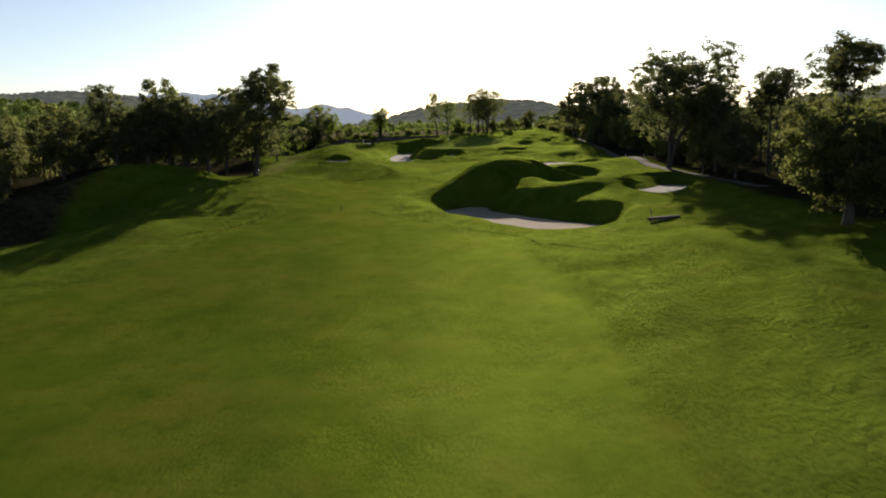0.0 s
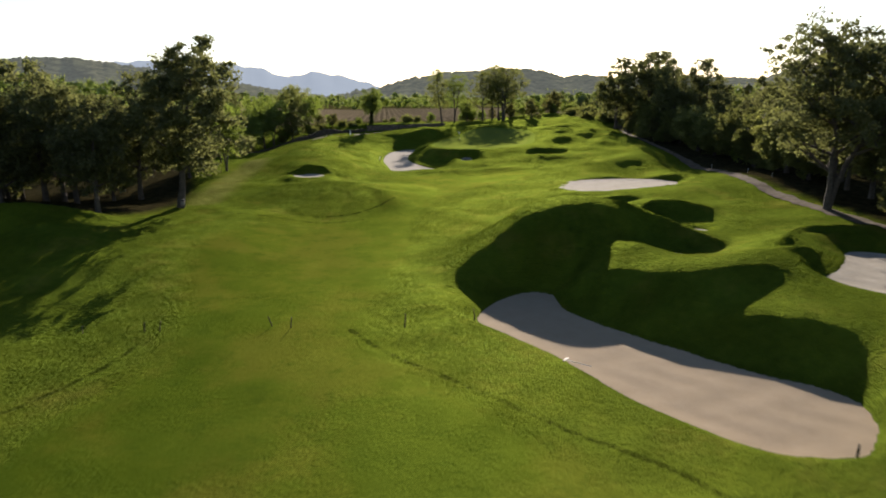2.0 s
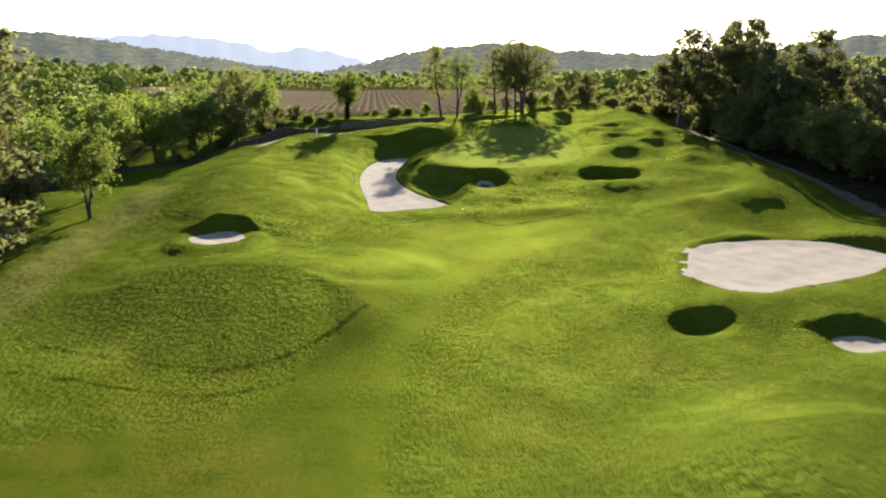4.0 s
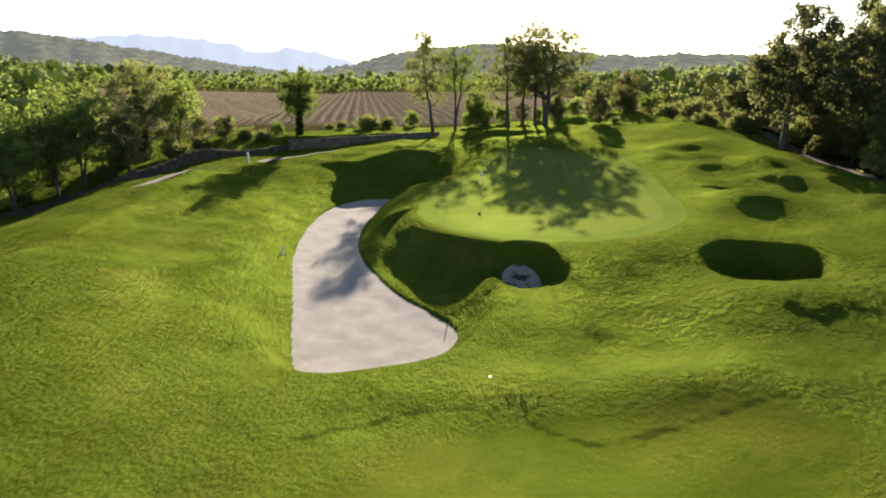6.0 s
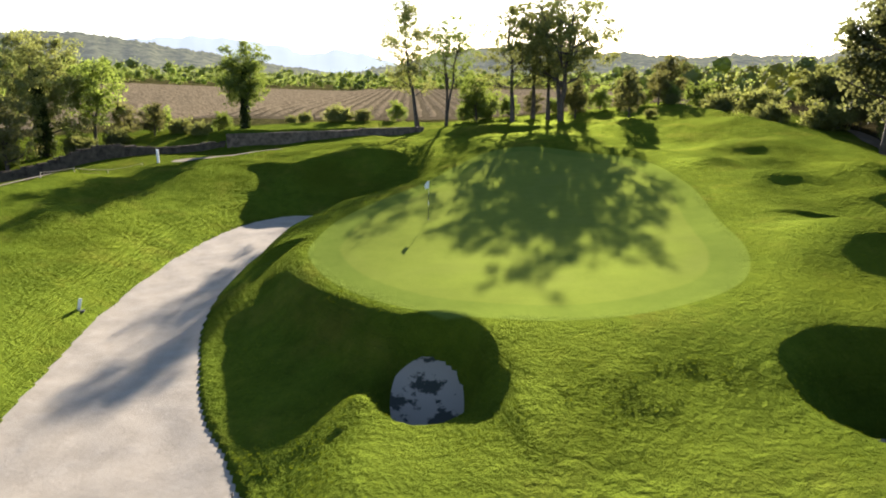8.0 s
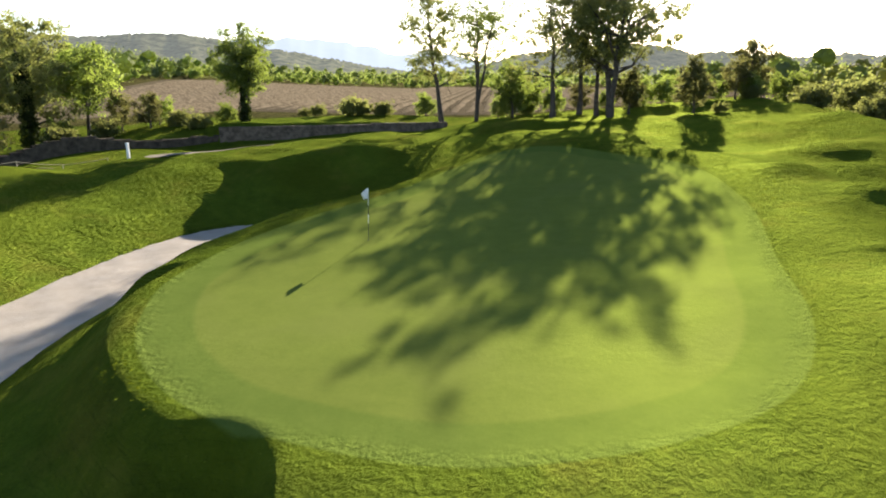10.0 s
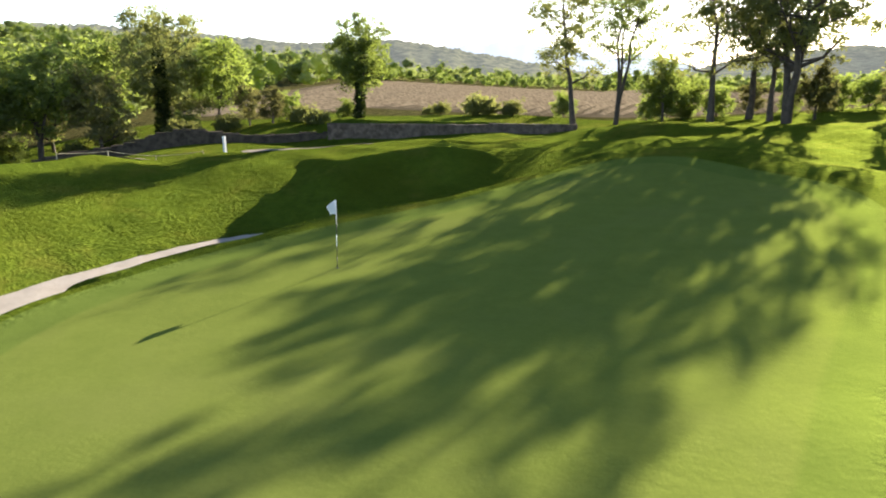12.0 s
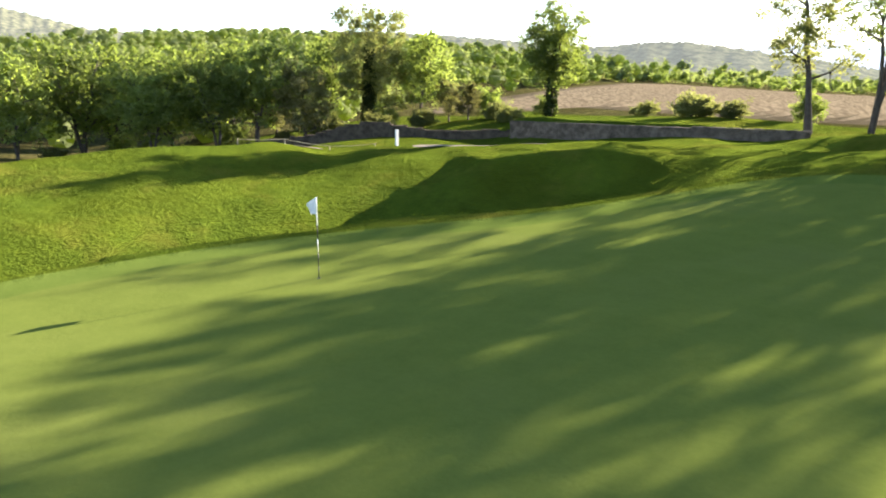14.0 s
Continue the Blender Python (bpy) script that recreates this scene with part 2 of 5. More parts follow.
def sand_material(name, warm):
    """Raked sand; warm shifts it from pale grey to tan."""
    m, nt, bsdf, _ = material(name)
    pos = node(nt, "ShaderNodeNewGeometry").outputs["Position"]
    mid, fine = noise_at(nt, 1.1, 5.0, 0.6, pos), noise_at(nt, 14.0, 4.0, 0.7, pos)
    colour = ramp(nt, mid, [(0.3, (0.30, 0.270, 0.220)), (0.7, (0.385, 0.350, 0.292))])
    colour = mix(nt, maths(nt, "MULTIPLY", fine, 0.25), colour, (0.27, 0.23, 0.185))
    colour = mix(nt, warm, colour, (0.33, 0.235, 0.135))
    nt.links.new(colour, bsdf.inputs["Base Color"])
    bsdf.inputs["Roughness"].default_value = 0.95
    bsdf.inputs["Specular IOR Level"].default_value = 0.1
    bump(nt, maths(nt, "ADD", mid, maths(nt, "MULTIPLY", fine, 0.3)), bsdf, 0.35, 0.08)
    return m


# pale sand with near-black blotches spread by noise
def blotched_sand():
    m, nt, bsdf, _ = material("blotched_sand")
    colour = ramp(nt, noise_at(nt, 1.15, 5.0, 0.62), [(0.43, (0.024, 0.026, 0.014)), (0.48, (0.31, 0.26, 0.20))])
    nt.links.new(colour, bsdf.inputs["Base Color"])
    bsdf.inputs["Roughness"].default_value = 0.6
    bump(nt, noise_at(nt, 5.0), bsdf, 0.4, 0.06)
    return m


SAND, TAN_SAND, BLOTCHED = sand_material("sand", 0.0), sand_material("tan_sand", 0.6), blotched_sand()
BLADES = leaf("grass_blades", (0.080, 0.115, 0.012), (0.150, 0.180, 0.022), (1.6, 1.6, 0.5), 0.5)
PATH = plain("path_gravel", (0.23, 0.20, 0.155), 0.95, 0, 0.3, 1.6, 0.05)
# browner, darker path colour that holds the shade of the wood
TRACK = plain("shaded_track", (0.105, 0.085, 0.062), 0.95, 0, 0.35, 1.2, 0.05)
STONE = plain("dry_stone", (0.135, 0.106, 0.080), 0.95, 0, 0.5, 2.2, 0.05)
# darker copy of STONE, with the boundary wall's shade put into the colour
SHADED_STONE = plain("shaded_stone", (0.075, 0.060, 0.044), 0.95, 0, 0.5, 2.2, 0.05)
WHITE = plain("white_paint", (0.8, 0.8, 0.78), 0.45, 0, 0.04)
BLACK = plain("black_plastic", (0.02, 0.02, 0.02), 0.5, 0, 0.2)
WOOD = plain("weathered_wood", (0.10, 0.075, 0.05), 0.9, 0, 0.35, 6.0)
ROPE = plain("rope", (0.45, 0.38, 0.26), 0.9, 0, 0.2)

# ---- ground ----
def smooth_line(points, closed=True, steps=6):
    """A Catmull-Rom line through the points."""
    p = np.array(points, float)
    n = len(p)
    out = []
    for i in range(n if closed else n - 1):
        a, b, c, d = (p[(i + k) % n] if closed else p[min(max(i + k, 0), n - 1)] for k in (-1, 0, 1, 2))
        for s in np.arange(steps) / steps:
            out.append(0.5 * (2 * b + (c - a) * s + (2 * a - 5 * b + 4 * c - d) * s**2 + (3 * b - a - 3 * c + d) * s**3))
    return np.array(out)


def distance(x, y, line, cut=1e9, facing=False):
    """Signed distance to a closed line, negative inside; points more than cut outside its box are left at cut. facing: also how far up the plan the way from it leads."""
    d = np.full(x.shape, float(cut))
    lo, hi = line.min(0) - cut, line.max(0) + cut
    near = (x > lo[0]) & (x < hi[0]) & (y > lo[1]) & (y < hi[1])
    px, py = x[near], y[near]
    best, inside, up = np.full(px.shape, 1e18), np.zeros(px.shape, bool), np.zeros(px.shape)
    for (ax, ay), (bx, by) in zip(line, np.roll(line, -1, 0)):
        ex, ey = bx - ax, by - ay
        s = np.clip(((px - ax) * ex + (py - ay) * ey) / (ex * ex + ey * ey + 1e-12), 0, 1)
        d2, dy = (px - ax - s * ex) ** 2 + (py - ay - s * ey) ** 2, py - ay - s * ey
        up = np.where(d2 < best, dy, up)
        best = np.minimum(best, d2)
        inside ^= ((ay > py) != (by > py)) & (px < ex * (py - ay) / (ey + 1e-18) + ax)
    d[near] = np.sqrt(best) * np.where(inside, -1, 1)
    if facing:
        n = np.zeros(x.shape)
        n[near] = up / (np.sqrt(best) + 1e-6)
        return d, n
    return d


def ease(v, low, high):
    s = np.clip((v - low) / (high - low), 0, 1)
    return s * s * (3 - 2 * s)


def hump(x, y, cx, cy, rx, ry, dz, turn=0.0, power=2.0):
    """A rounded rise (or a dip) of dz metres."""
    c, s = math.cos(radians(turn)), math.sin(radians(turn))
    u, v = ((x - cx) * c + (y - cy) * s) / rx, (-(x - cx) * s + (y - cy) * c) / ry
    return dz * np.exp(-((u * u + v * v) ** (power / 2)))


def ridge(z, x, y, crest, steep, gentle, soft=0.25):
    """A sharp crest through points (x, y, height): a steep face towards -y, a gentle back."""
    p = np.array(crest, float)
    lo, hi = p.min(0) - 14, p.max(0) + 14
    near = (x > lo[0]) & (x < hi[0]) & (y > lo[1]) & (y < hi[1])
    if not near.any():
        return z
    px, py, zz = x[near], y[near], z[near]
    best = np.full(px.shape, -99.0)
    for (ax, ay, az), (bx, by, bz) in zip(p, p[1:]):
        ex, ey = bx - ax, by - ay
        s = np.clip(((px - ax) * ex + (py - ay) * ey) / (ex * ex + ey * ey), 0, 1)
        ox, oy = px - ax - s * ex, py - ay - s * ey
        d = np.hypot(ox, oy)
        side = ease(oy / (d + 1e-6), -0.6, 0.6)
        best = np.maximum(best, az + s * (bz - az) - d * (steep + (gentle - steep) * side) - 0.04 * np.clip(d - 9, 0, None) ** 2)
    out = z.copy()
    out[near] = 0.5 * (zz + best + np.sqrt((zz - best) ** 2 + soft * soft * (best > zz - 1.5))) - 0.0
    return out


GREEN = smooth_line([(-2.2, 167), (-2.4, 170), (-1.9, 174), (-0.2, 178.5), (2.3, 183), (4.6, 188), (7.2, 192.4), (10.8, 193.6), (14.6, 190.4), (18.2, 186.0),
                     (19.0, 178), (17.7, 169.5), (16.9, 164.6), (15.3, 161), (12.6, 159), (9, 158.1), (5.5, 158.7), (2.4, 160.1), (-0.4, 163)])
FAIRWAY = smooth_line([(-30, -40), (9, -40), (10, 20), (10, 40), (8.8, 52), (5, 62), (-1, 71), (-6.5, 78), (-6, 88), (-5, 100), (-4, 112), (0, 124), (8, 132), (13, 138),
                       (10, 142.5), (2, 141.5), (-5, 139), (-9, 130), (-9.5, 118), (-13, 110), (-22, 106), (-24, 98), (-21, 86), (-19, 76), (-22, 64), (-27, 50), (-31, 35)])
FIELD = smooth_line([(-72, 238), (-40, 226), (-12, 221.5), (30, 221.5), (40, 230), (46, 330), (40, 395), (-40, 408), (-126, 396), (-100, 312)])
TERRACE = np.array([(-18.3, 203.5), (1.5, 211.0), (3.5, 214.5), (-6, 216), (-16.5, 213), (-19.3, 207.5)])
KIDNEY = smooth_line([(-8.6, 147.6), (-9.4, 151), (-10, 155), (-10.8, 160), (-11.7, 165.5), (-12.0, 171.6), (-11.6, 178), (-10.2, 182.8), (-7.6, 185.4), (-4.2, 184.6), (-5.4, 180),
                      (-6.9, 175.7), (-7.2, 170), (-6.6, 165.1), (-5.3, 161.1), (-3.8, 157.4), (-2.3, 155), (-1, 152.8), (-0.6, 151), (-1.2, 149.3), (-2.2, 147.9), (-3.6, 147), (-5, 146.7), (-6.9, 146.7)])
FRONT = smooth_line([(0.4, 83), (1.8, 86.6), (4.5, 89.3), (6.7, 88.8), (6.9, 85.3), (8.7, 81.8), (12, 77.5), (15, 74), (17.6, 71.7), (18.7, 69.8), (18.1, 67.4), (16.6, 65.4),
                     (15, 64.3), (13.2, 64.4), (11.6, 65.2), (9.3, 67.9), (7.5, 70.4), (6, 73.6), (4.4, 76.7), (2.2, 80)])
RIGHT = smooth_line([(24.5, 83.4), (26.4, 85), (29.2, 88.3), (31.2, 91.2), (33.1, 91), (34.5, 88.9), (33, 85.5), (29, 80.1), (27, 79.5), (25.2, 81)])
BIG = smooth_line([(14.3, 123), (16.5, 128.4), (19.6, 130.8), (24.1, 131.2), (28.2, 130.4), (30.2, 127.7), (29.9, 125.6), (27.1, 122.8), (23.7, 121.2), (19.9, 119.9), (17.3, 118.9), (15, 120)])


def ring(cx, cy, rx, ry, turn=0.0):
    c, s = math.cos(radians(turn)), math.sin(radians(turn))
    return smooth_line([(cx + rx * math.cos(a) * c - ry * math.sin(a) * s, cy + rx * math.cos(a) * s + ry * math.sin(a) * c)
                        for a in np.linspace(0, 2 * math.pi, 10, endpoint=False)], True, 4)


# outline, floor height, its fall along y, its middle, widths of the near and the far bank
BUNKERS = {
    "kidney": (KIDNEY, 4.1, 0.03, 148, 1.5, 5.0),
    "front": (FRONT, 1.5, 0.0, 80, 1.4, 5.2),
    "right": (RIGHT, 4.0, 0.0, 85, 1.0, 2.6),
    "big": (BIG, 5.15, 0.0, 125, 2.5, 1.1),
    "step": (ring(19.0, 112.0, 1.5, 1.2), 4.6, 0.0, 112, 1.0, 1.7),
    "cove": (ring(21.6, 99.6, 1.55, 1.15), 4.2, 0.0, 99, 0.8, 4.2),
    "nose": (ring(16.6, 91.2, 1.45, 1.05), 3.95, 0.0, 91, 0.8, 3.4),
    "left": (ring(-19.7, 131.7, 1.95, 1.7), 6.0, 0.0, 131, 1.8, 2.0),
    "pit": (ring(3.75, 156.9, 1.25, 1.75), 4.85, 0.42, 156, 0.75, 0.8),
    "deep": (ring(17.6, 153.7, 2.1, 1.7), 4.9, 0.0, 154, 1.2, 2.3),
}


def along(y):
    """The lie of the land along the hole."""
    ys = [-400, -60, 0, 40, 62, 80, 100, 113, 126, 140, 150, 165, 190, 205, 215, 240, 300, 500, 900, 5000]
    zs = [-6, -2.2, -0.9, 0.2, 1.6, 2.3, 2.5, 3.1, 3.8, 4.6, 5.0, 5.6, 6.9, 8.3, 9.3, 9.7, 9.2, 8.5, 4.0, 0.0]
    dense = np.interp(np.arange(-460, 5100, 2.0), ys, zs)
    k = np.hanning(13)
    return np.interp(y, np.arange(-460, 5100, 2.0)[6:-6], np.convolve(dense, k / k.sum(), "valid"))


def height(x, y):
    z = along(y)
    inner = ease(y, -80, 20) * (1 - ease(y, 240, 320))
    z = z + inner * (0.082 * np.clip(np.log1p(np.exp(np.clip((x - 4) / 2.5, -50, 50))) * 2.5, 0, 32) - 1.5 * ease(x, 30.5, 35) * ease(y, 120, 140))
    z = z + 1.2 * ease(x, 9, 20) * (1 - ease(y, 40, 66))
    z = z + 0.9 * ease(-x, 14, 25) * ease(y, 80, 110) * (1 - ease(y, 176, 192))
    z = z - 2.5 * ease(-x, 34, 70) * inner - 0.9 * ease(-x, 26, 36) * ease(y, 172, 186) - 1.9 * ease(-x, 25.5, 39) * ease(y, 152, 164) * (1 - ease(y, 182, 198)) - 4.0 * ease(-x, 70, 200) * (1 - ease(y, 260, 500))
    # banks beside the start of the hole
    z = z + hump(x, y, -54, 107, 15, 9, 4.2) + hump(x, y, -38, 97, 6, 6, 1.8) + hump(x, y, -48, 79, 9, 11, -2.2) + hump(x, y, -32, 70, 5, 6, 0.9) + hump(x, y, -27, 82, 4, 6, -0.7)
    z = z + hump(x, y, -29, 100, 8, 7, 0.5)
    # the mound with the left pot, and the long plateau behind it
    z = z + hump(x, y, -16.0, 126.5, 8.5, 6.5, 0.7, 8, 2.4) + hump(x, y, -20, 147, 7.5, 14, 2.1, 6, 3.4) + hump(x, y, -23, 175, 6, 8, 0.1)
    z = z + hump(x, y, -13.5, 166, 5, 20, -0.9) + hump(x, y, -25, 186, 8, 6, -0.2)
    # the great mound over the front bunker, the tongue before it
    z = z + hump(x, y, 8.8, 97.5, 7.4, 6.5, 4.8, 0, 2.6) + hump(x, y, 1.0, 92, 3, 3, 1.0) + hump(x, y, 17.0, 86.2, 8.0, 4.8, 1.7, -3, 3.6) + hump(x, y, 12.6, 89.3, 2.2, 2.2, 0.7) + hump(x, y, 18.6, 88.2, 3.4, 2.4, -0.9) + hump(x, y, 16.2, 93.4, 4.2, 1.9, -1.3) + hump(x, y, 21.5, 102.3, 2.8, 2.2, -0.6) + hump(x, y, 21, 79, 4, 6, 0.6) + hump(x, y, 17.5, 99.5, 5, 3, 0.5, -15) + hump(x, y, 20.5, 107.3, 4.5, 3.4, 1.8)
    z = z + hump(x, y, 2, 118, 9, 8, 0.4) + hump(x, y, 12, 115.6, 1.6, 1.0, -0.6) + hump(x, y, 14.5, 119.0, 5, 4, 0.7) + hump(x, y, 23, 113.5, 4, 3, 0.4) + hump(x, y, 22, 117.5, 8, 3, 0.4)
    # before the green
    z = z + hump(x, y, 3, 150, 6, 3, 0.5) + hump(x, y, 14, 147.5, 5, 4.5, 0.9) + hump(x, y, 15.8, 149.2, 3.4, 1.8, 0.27) + hump(x, y, 17.5, 145.2, 6.5, 2.4, -0.16) + hump(x, y, 8.0, 143.0, 5.0, 1.5, 0.22, 8) + hump(x, y, 20.5, 141.6, 6.0, 1.6, 0.25, -6) + hump(x, y, -3.5, 142.8, 5.0, 1.4, 0.2, -8) + hump(x, y, 6.3, 153.2, 1.3, 1.8, 0.4) + hump(x, y, 22, 156, 5, 6, 0.9) + hump(x, y, 9.4, 154.2, 4.4, 4.6, 0.1) + hump(x, y, 10.4, 151.4, 3.0, 2.0, 0.16) + hump(x, y, 1.3, 152.6, 1.5, 1.4, 0.4) + hump(x, y, 3, 144, 7, 3, 0.5)
    z = z + hump(x, y, 7, 129, 6, 4, 0.35) + hump(x, y, 26, 142, 6, 3, 0.7) + hump(x, y, 20, 138, 5, 2.5, 0.4)
    # ridge at the right of the green and the rise behind it
    z = z + hump(x, y, 28, 202, 9, 11, 0.7) + hump(x, y, -8, 198, 9, 4, 0.4, 12) + hump(x, y, -17, 202, 8, 3, -0.7, 22) + hump(x, y, -4, 197, 5, 3, 0.8) + hump(x, y, 12, 200, 9, 5, 1.0) + hump(x, y, -16, 190.5, 6, 3, 0.5) + hump(x, y, 27, 93, 4, 2.5, 0.7)
    z = ridge(z, x, y, [(7.0, 206.4, 9.6), (10.0, 205.4, 9.95), (13.0, 205.6, 9.95), (16.0, 204.6, 10.1), (19.0, 204.6, 10.05), (21.0, 203.0, 10.05)], 0.46, 0.05)
    z = z + hump(x, y, 23, 135.5, 10, 6, -0.8) + hump(x, y, 28.5, 133.2, 4, 3.5, -0.5) + hump(x, y, 15.6, 149.4, 4.6, 2.4, 0.1, 12) + hump(x, y, -25.5, 151, 3.0, 9, 0.5, -8) + hump(x, y, -23, 164, 2.6, 6, 0.45, -25)
    z = z + hump(x, y, -1.8, 188.8, 4.2, 2.6, -1.1, 35)
    z = ridge(z, x, y, [(-8.8, 191.4, 8.1), (-6.0, 193.6, 8.7), (-3.2, 194.8, 8.8)], 0.6, 0.08)
    z = ridge(z, x, y, [(-23.6, 150, 7.9), (-24.3, 161, 7.75), (-24.8, 170.6, 7.6), (-24.8, 178.6, 7.9), (-24.6, 186, 7.95)], 0.2, 0.2, 0.2)
    z = ridge(z, x, y, [(-23.5, 121.0, 5.2), (-20.5, 122.8, 5.9), (-16.5, 123.6, 6.2), (-12.5, 123.4, 5.95), (-9.0, 121.6, 5.2)], 0.27, 0.14, 0.3)
    # sharp crests that throw the hollows into shade
    z = ridge(z, x, y, [(13.2, 98.2, 7.2), (14.7, 98.0, 6.9), (16.4, 97.1, 6.15), (18.2, 95.8, 5.7), (19.3, 94.6, 5.4), (20.3, 93.0, 5.1)], 1.15, 0.35)
    z = ridge(z, x, y, [(18.0, 104.4, 5.1), (20.0, 106.2, 5.9), (22.5, 106.6, 6.0), (24.8, 104.8, 5.5)], 0.85, 0.3)
    z = ridge(z, x, y, [(17.4, 114.0, 4.95), (19.4, 114.9, 5.1), (21.2, 114.2, 5.05)], 0.9, 0.3)
    z = ridge(z, x, y, [(-22.4, 134.2, 6.3), (-20.6, 135.4, 7.2), (-18.6, 135.3, 7.05), (-17.2, 134.4, 6.2)], 0.95, 0.4)
    z = ridge(z, x, y, [(24.0, 89.0, 5.0), (27.0, 92.6, 5.2), (29.5, 95.0, 5.4), (35.0, 94.0, 5.5)], 0.85, 0.3)
    z = ridge(z, x, y, [(20.2, 84.8, 5.2), (23.4, 86.6, 5.3), (25.6, 87.8, 5.2)], 0.8, 0.3)
    z = ridge(z, x, y, [(-35.5, 104.5, 5.6), (-41, 102.5, 6.9), (-46.5, 100.0, 7.6), (-51, 92.5, 5.6), (-56, 85, 3.4), (-60, 77, 1.8)], 0.6, 0.45)
    z = z + hump(x, y, -0.3, 157.2, 1.7, 2.6, -0.6)
    z = ridge(z, x, y, [(33.0, 150, 7.6), (34.0, 165, 8.3), (34.6, 178, 9.0), (34.0, 190, 9.9), (31.5, 200, 11.2)], 0.28, 0.25, 0.5)
    z = ridge(z, x, y, [(1.7, 155.4, 5.75), (1.1, 153.9, 5.6), (1.3, 152.4, 5.25)], 0.7, 0.7, 0.5)
    # far slopes
    z = z + hump(x, y, -400, 330, 230, 240, 25.5, 0, 2.6) + hump(x, y, -700, 900, 420, 420, 30) + hump(x, y, 380, 420, 200, 260, 16)
    # the green's plateau
    d = distance(x, y, GREEN, 12.0)
    top = 7.35 + 0.0031 * np.clip(x, 0, 30) ** 2 + 0.0023 * np.clip(y - 165, 0, 40) ** 2
    bank = np.where(y < 170, 2.6, 4.5) + 5.0 * ease(x, 4.6, 7.0)
    z = z + (top - z) * (1 - ease(d, 0.2, bank))
    # small knolls beside the green
    for cx, cy, r, dz in ((22.5, 165.5, 2.5, 1.15), (25, 178.5, 1.9, 0.85), (22.3, 183, 1.5, 0.6), (26.5, 184.5, 1.6, 0.65), (28.5, 173, 2.0, 1.0), (28.6, 190, 2.2, 0.6),
                          (30.5, 163, 2.0, 0.95), (28, 158, 1.8, 0.8), (31, 180, 2.0, 0.7), (24.5, 189.5, 1.8, 0.4)):
        z = z + hump(x, y, cx, cy, 1.35 * r, 1.15 * r, 1.02 * dz, 35 * math.sin(cx * 7), 2.0)
    # terrace held up by the stone wall
    d = distance(x, y, TERRACE, 3.0)
    z = z + (9.93 + 0.004 * (x + 18) + 0.05 * np.clip(y - 204.0 - 0.37 * (x + 18.3), 0, 9) - z) * (1 - ease(d, -0.25, 0.05 + 2.5 * ease(y - 0.35 * x, 211, 214)))
    # bunkers: floors let into the ground, with a low near lip and a tall far face
    for line, floor, fall, mid, near, far in BUNKERS.values():
        d, up = distance(x, y, line, far + 1.0, True)
        width = near + (far - near) * ease(up, -0.5, 0.85)
        bed = floor + fall * (y - mid) - 0.12 + 0.2 * ease(d, -0.45, 0.1)
        z = np.where(d < far + 1.0, bed + (z + np.maximum(0, bed + 0.25 - z) * (1 - ease(d, 0.4 * width, far + 0.9)) - bed) * np.where(d < 0, 0, np.clip(ease(d, -0.25 * width, width), 0, 1)), z)
    return z


def lumps(x, y, cell, seed):
    """Smooth random lumps between 0 and 1, about one cell across."""
    table = np.random.default_rng(seed).random((256, 256))
    u, v = x / cell, y / cell
    i, j = np.floor(u).astype(int), np.floor(v).astype(int)
    a, b = ease(u - i, 0, 1), ease(v - j, 0, 1)
    at = lambda p, q: table[p % 256, q % 256]
    return (at(i, j) * (1 - a) + at(i + 1, j) * a) * (1 - b) + (at(i, j + 1) * (1 - a) + at(i + 1, j + 1) * a) * b


def uneven(x, y):
    """Small unevenness of turf: soft lumps of many sizes, turned against one another."""
    out = np.zeros(x.shape)
    for k, (cell, amp) in enumerate(((9.0, 0.52), (5.2, 0.32), (2.9, 0.17), (1.6, 0.085), (0.9, 0.05))):
        a = 0.7 + 1.3 * k
        u, v = x * math.cos(a) - y * math.sin(a), x * math.sin(a) + y * math.cos(a)
        out += amp * (lumps(u + 40 * k, v, cell, 90 + k) - 0.5)
    return out * (1 + hump(x, y, 13, 145, 17, 7, 0.5, 0, 4.0) + hump(x, y, 20, 38, 9, 20, 0.6, 0, 4.0) + hump(x, y, 27, 172, 6, 18, 0.4, 0, 4.0))


def unmown(x, y):
    """How far the rough is left to grow: 0 to 1."""
    where = np.zeros(x.shape)
    for cx, cy, rx, ry, much in ((11.5, 151.5, 8.0, 5.5, 1.0), (1.0, 153.0, 3.0, 3.5, 0.8), (20, 148, 7, 4.5, 0.9), (-1.5, 144.5, 7, 2.5, 0.6), (3.0, 98.0, 5.0, 7.0, 0.8), (16, 88, 7, 3.5, 0.6), (24, 101, 6, 8, 0.5), (9, 141.8, 9, 2.2, 0.8),
                                 (20, 34, 9, 22, 0.6), (-26, 80, 6, 10, 0.6), (27, 172, 7, 16, 0.65), (-15, 193, 10, 5, 0.5), (-16.5, 118.5, 7.5, 4.0, 0.8), (-3.0, 165, 2.0, 9.0, 0.5)):
        where = np.maximum(where, hump(x, y, cx, cy, rx, ry, much, 0, 4.0))
    return where


def shaggy(x, y):
    """Clumps of long grass where the rough is left to grow."""
    n = 0.5 * lumps(x + 0.4 * y, y, 1.7, 31) + 0.5 * lumps(x - 0.3 * y, y + 7, 0.9, 32)
    return unmown(x, y) * 0.13 * np.clip(n - 0.2, 0, 1)


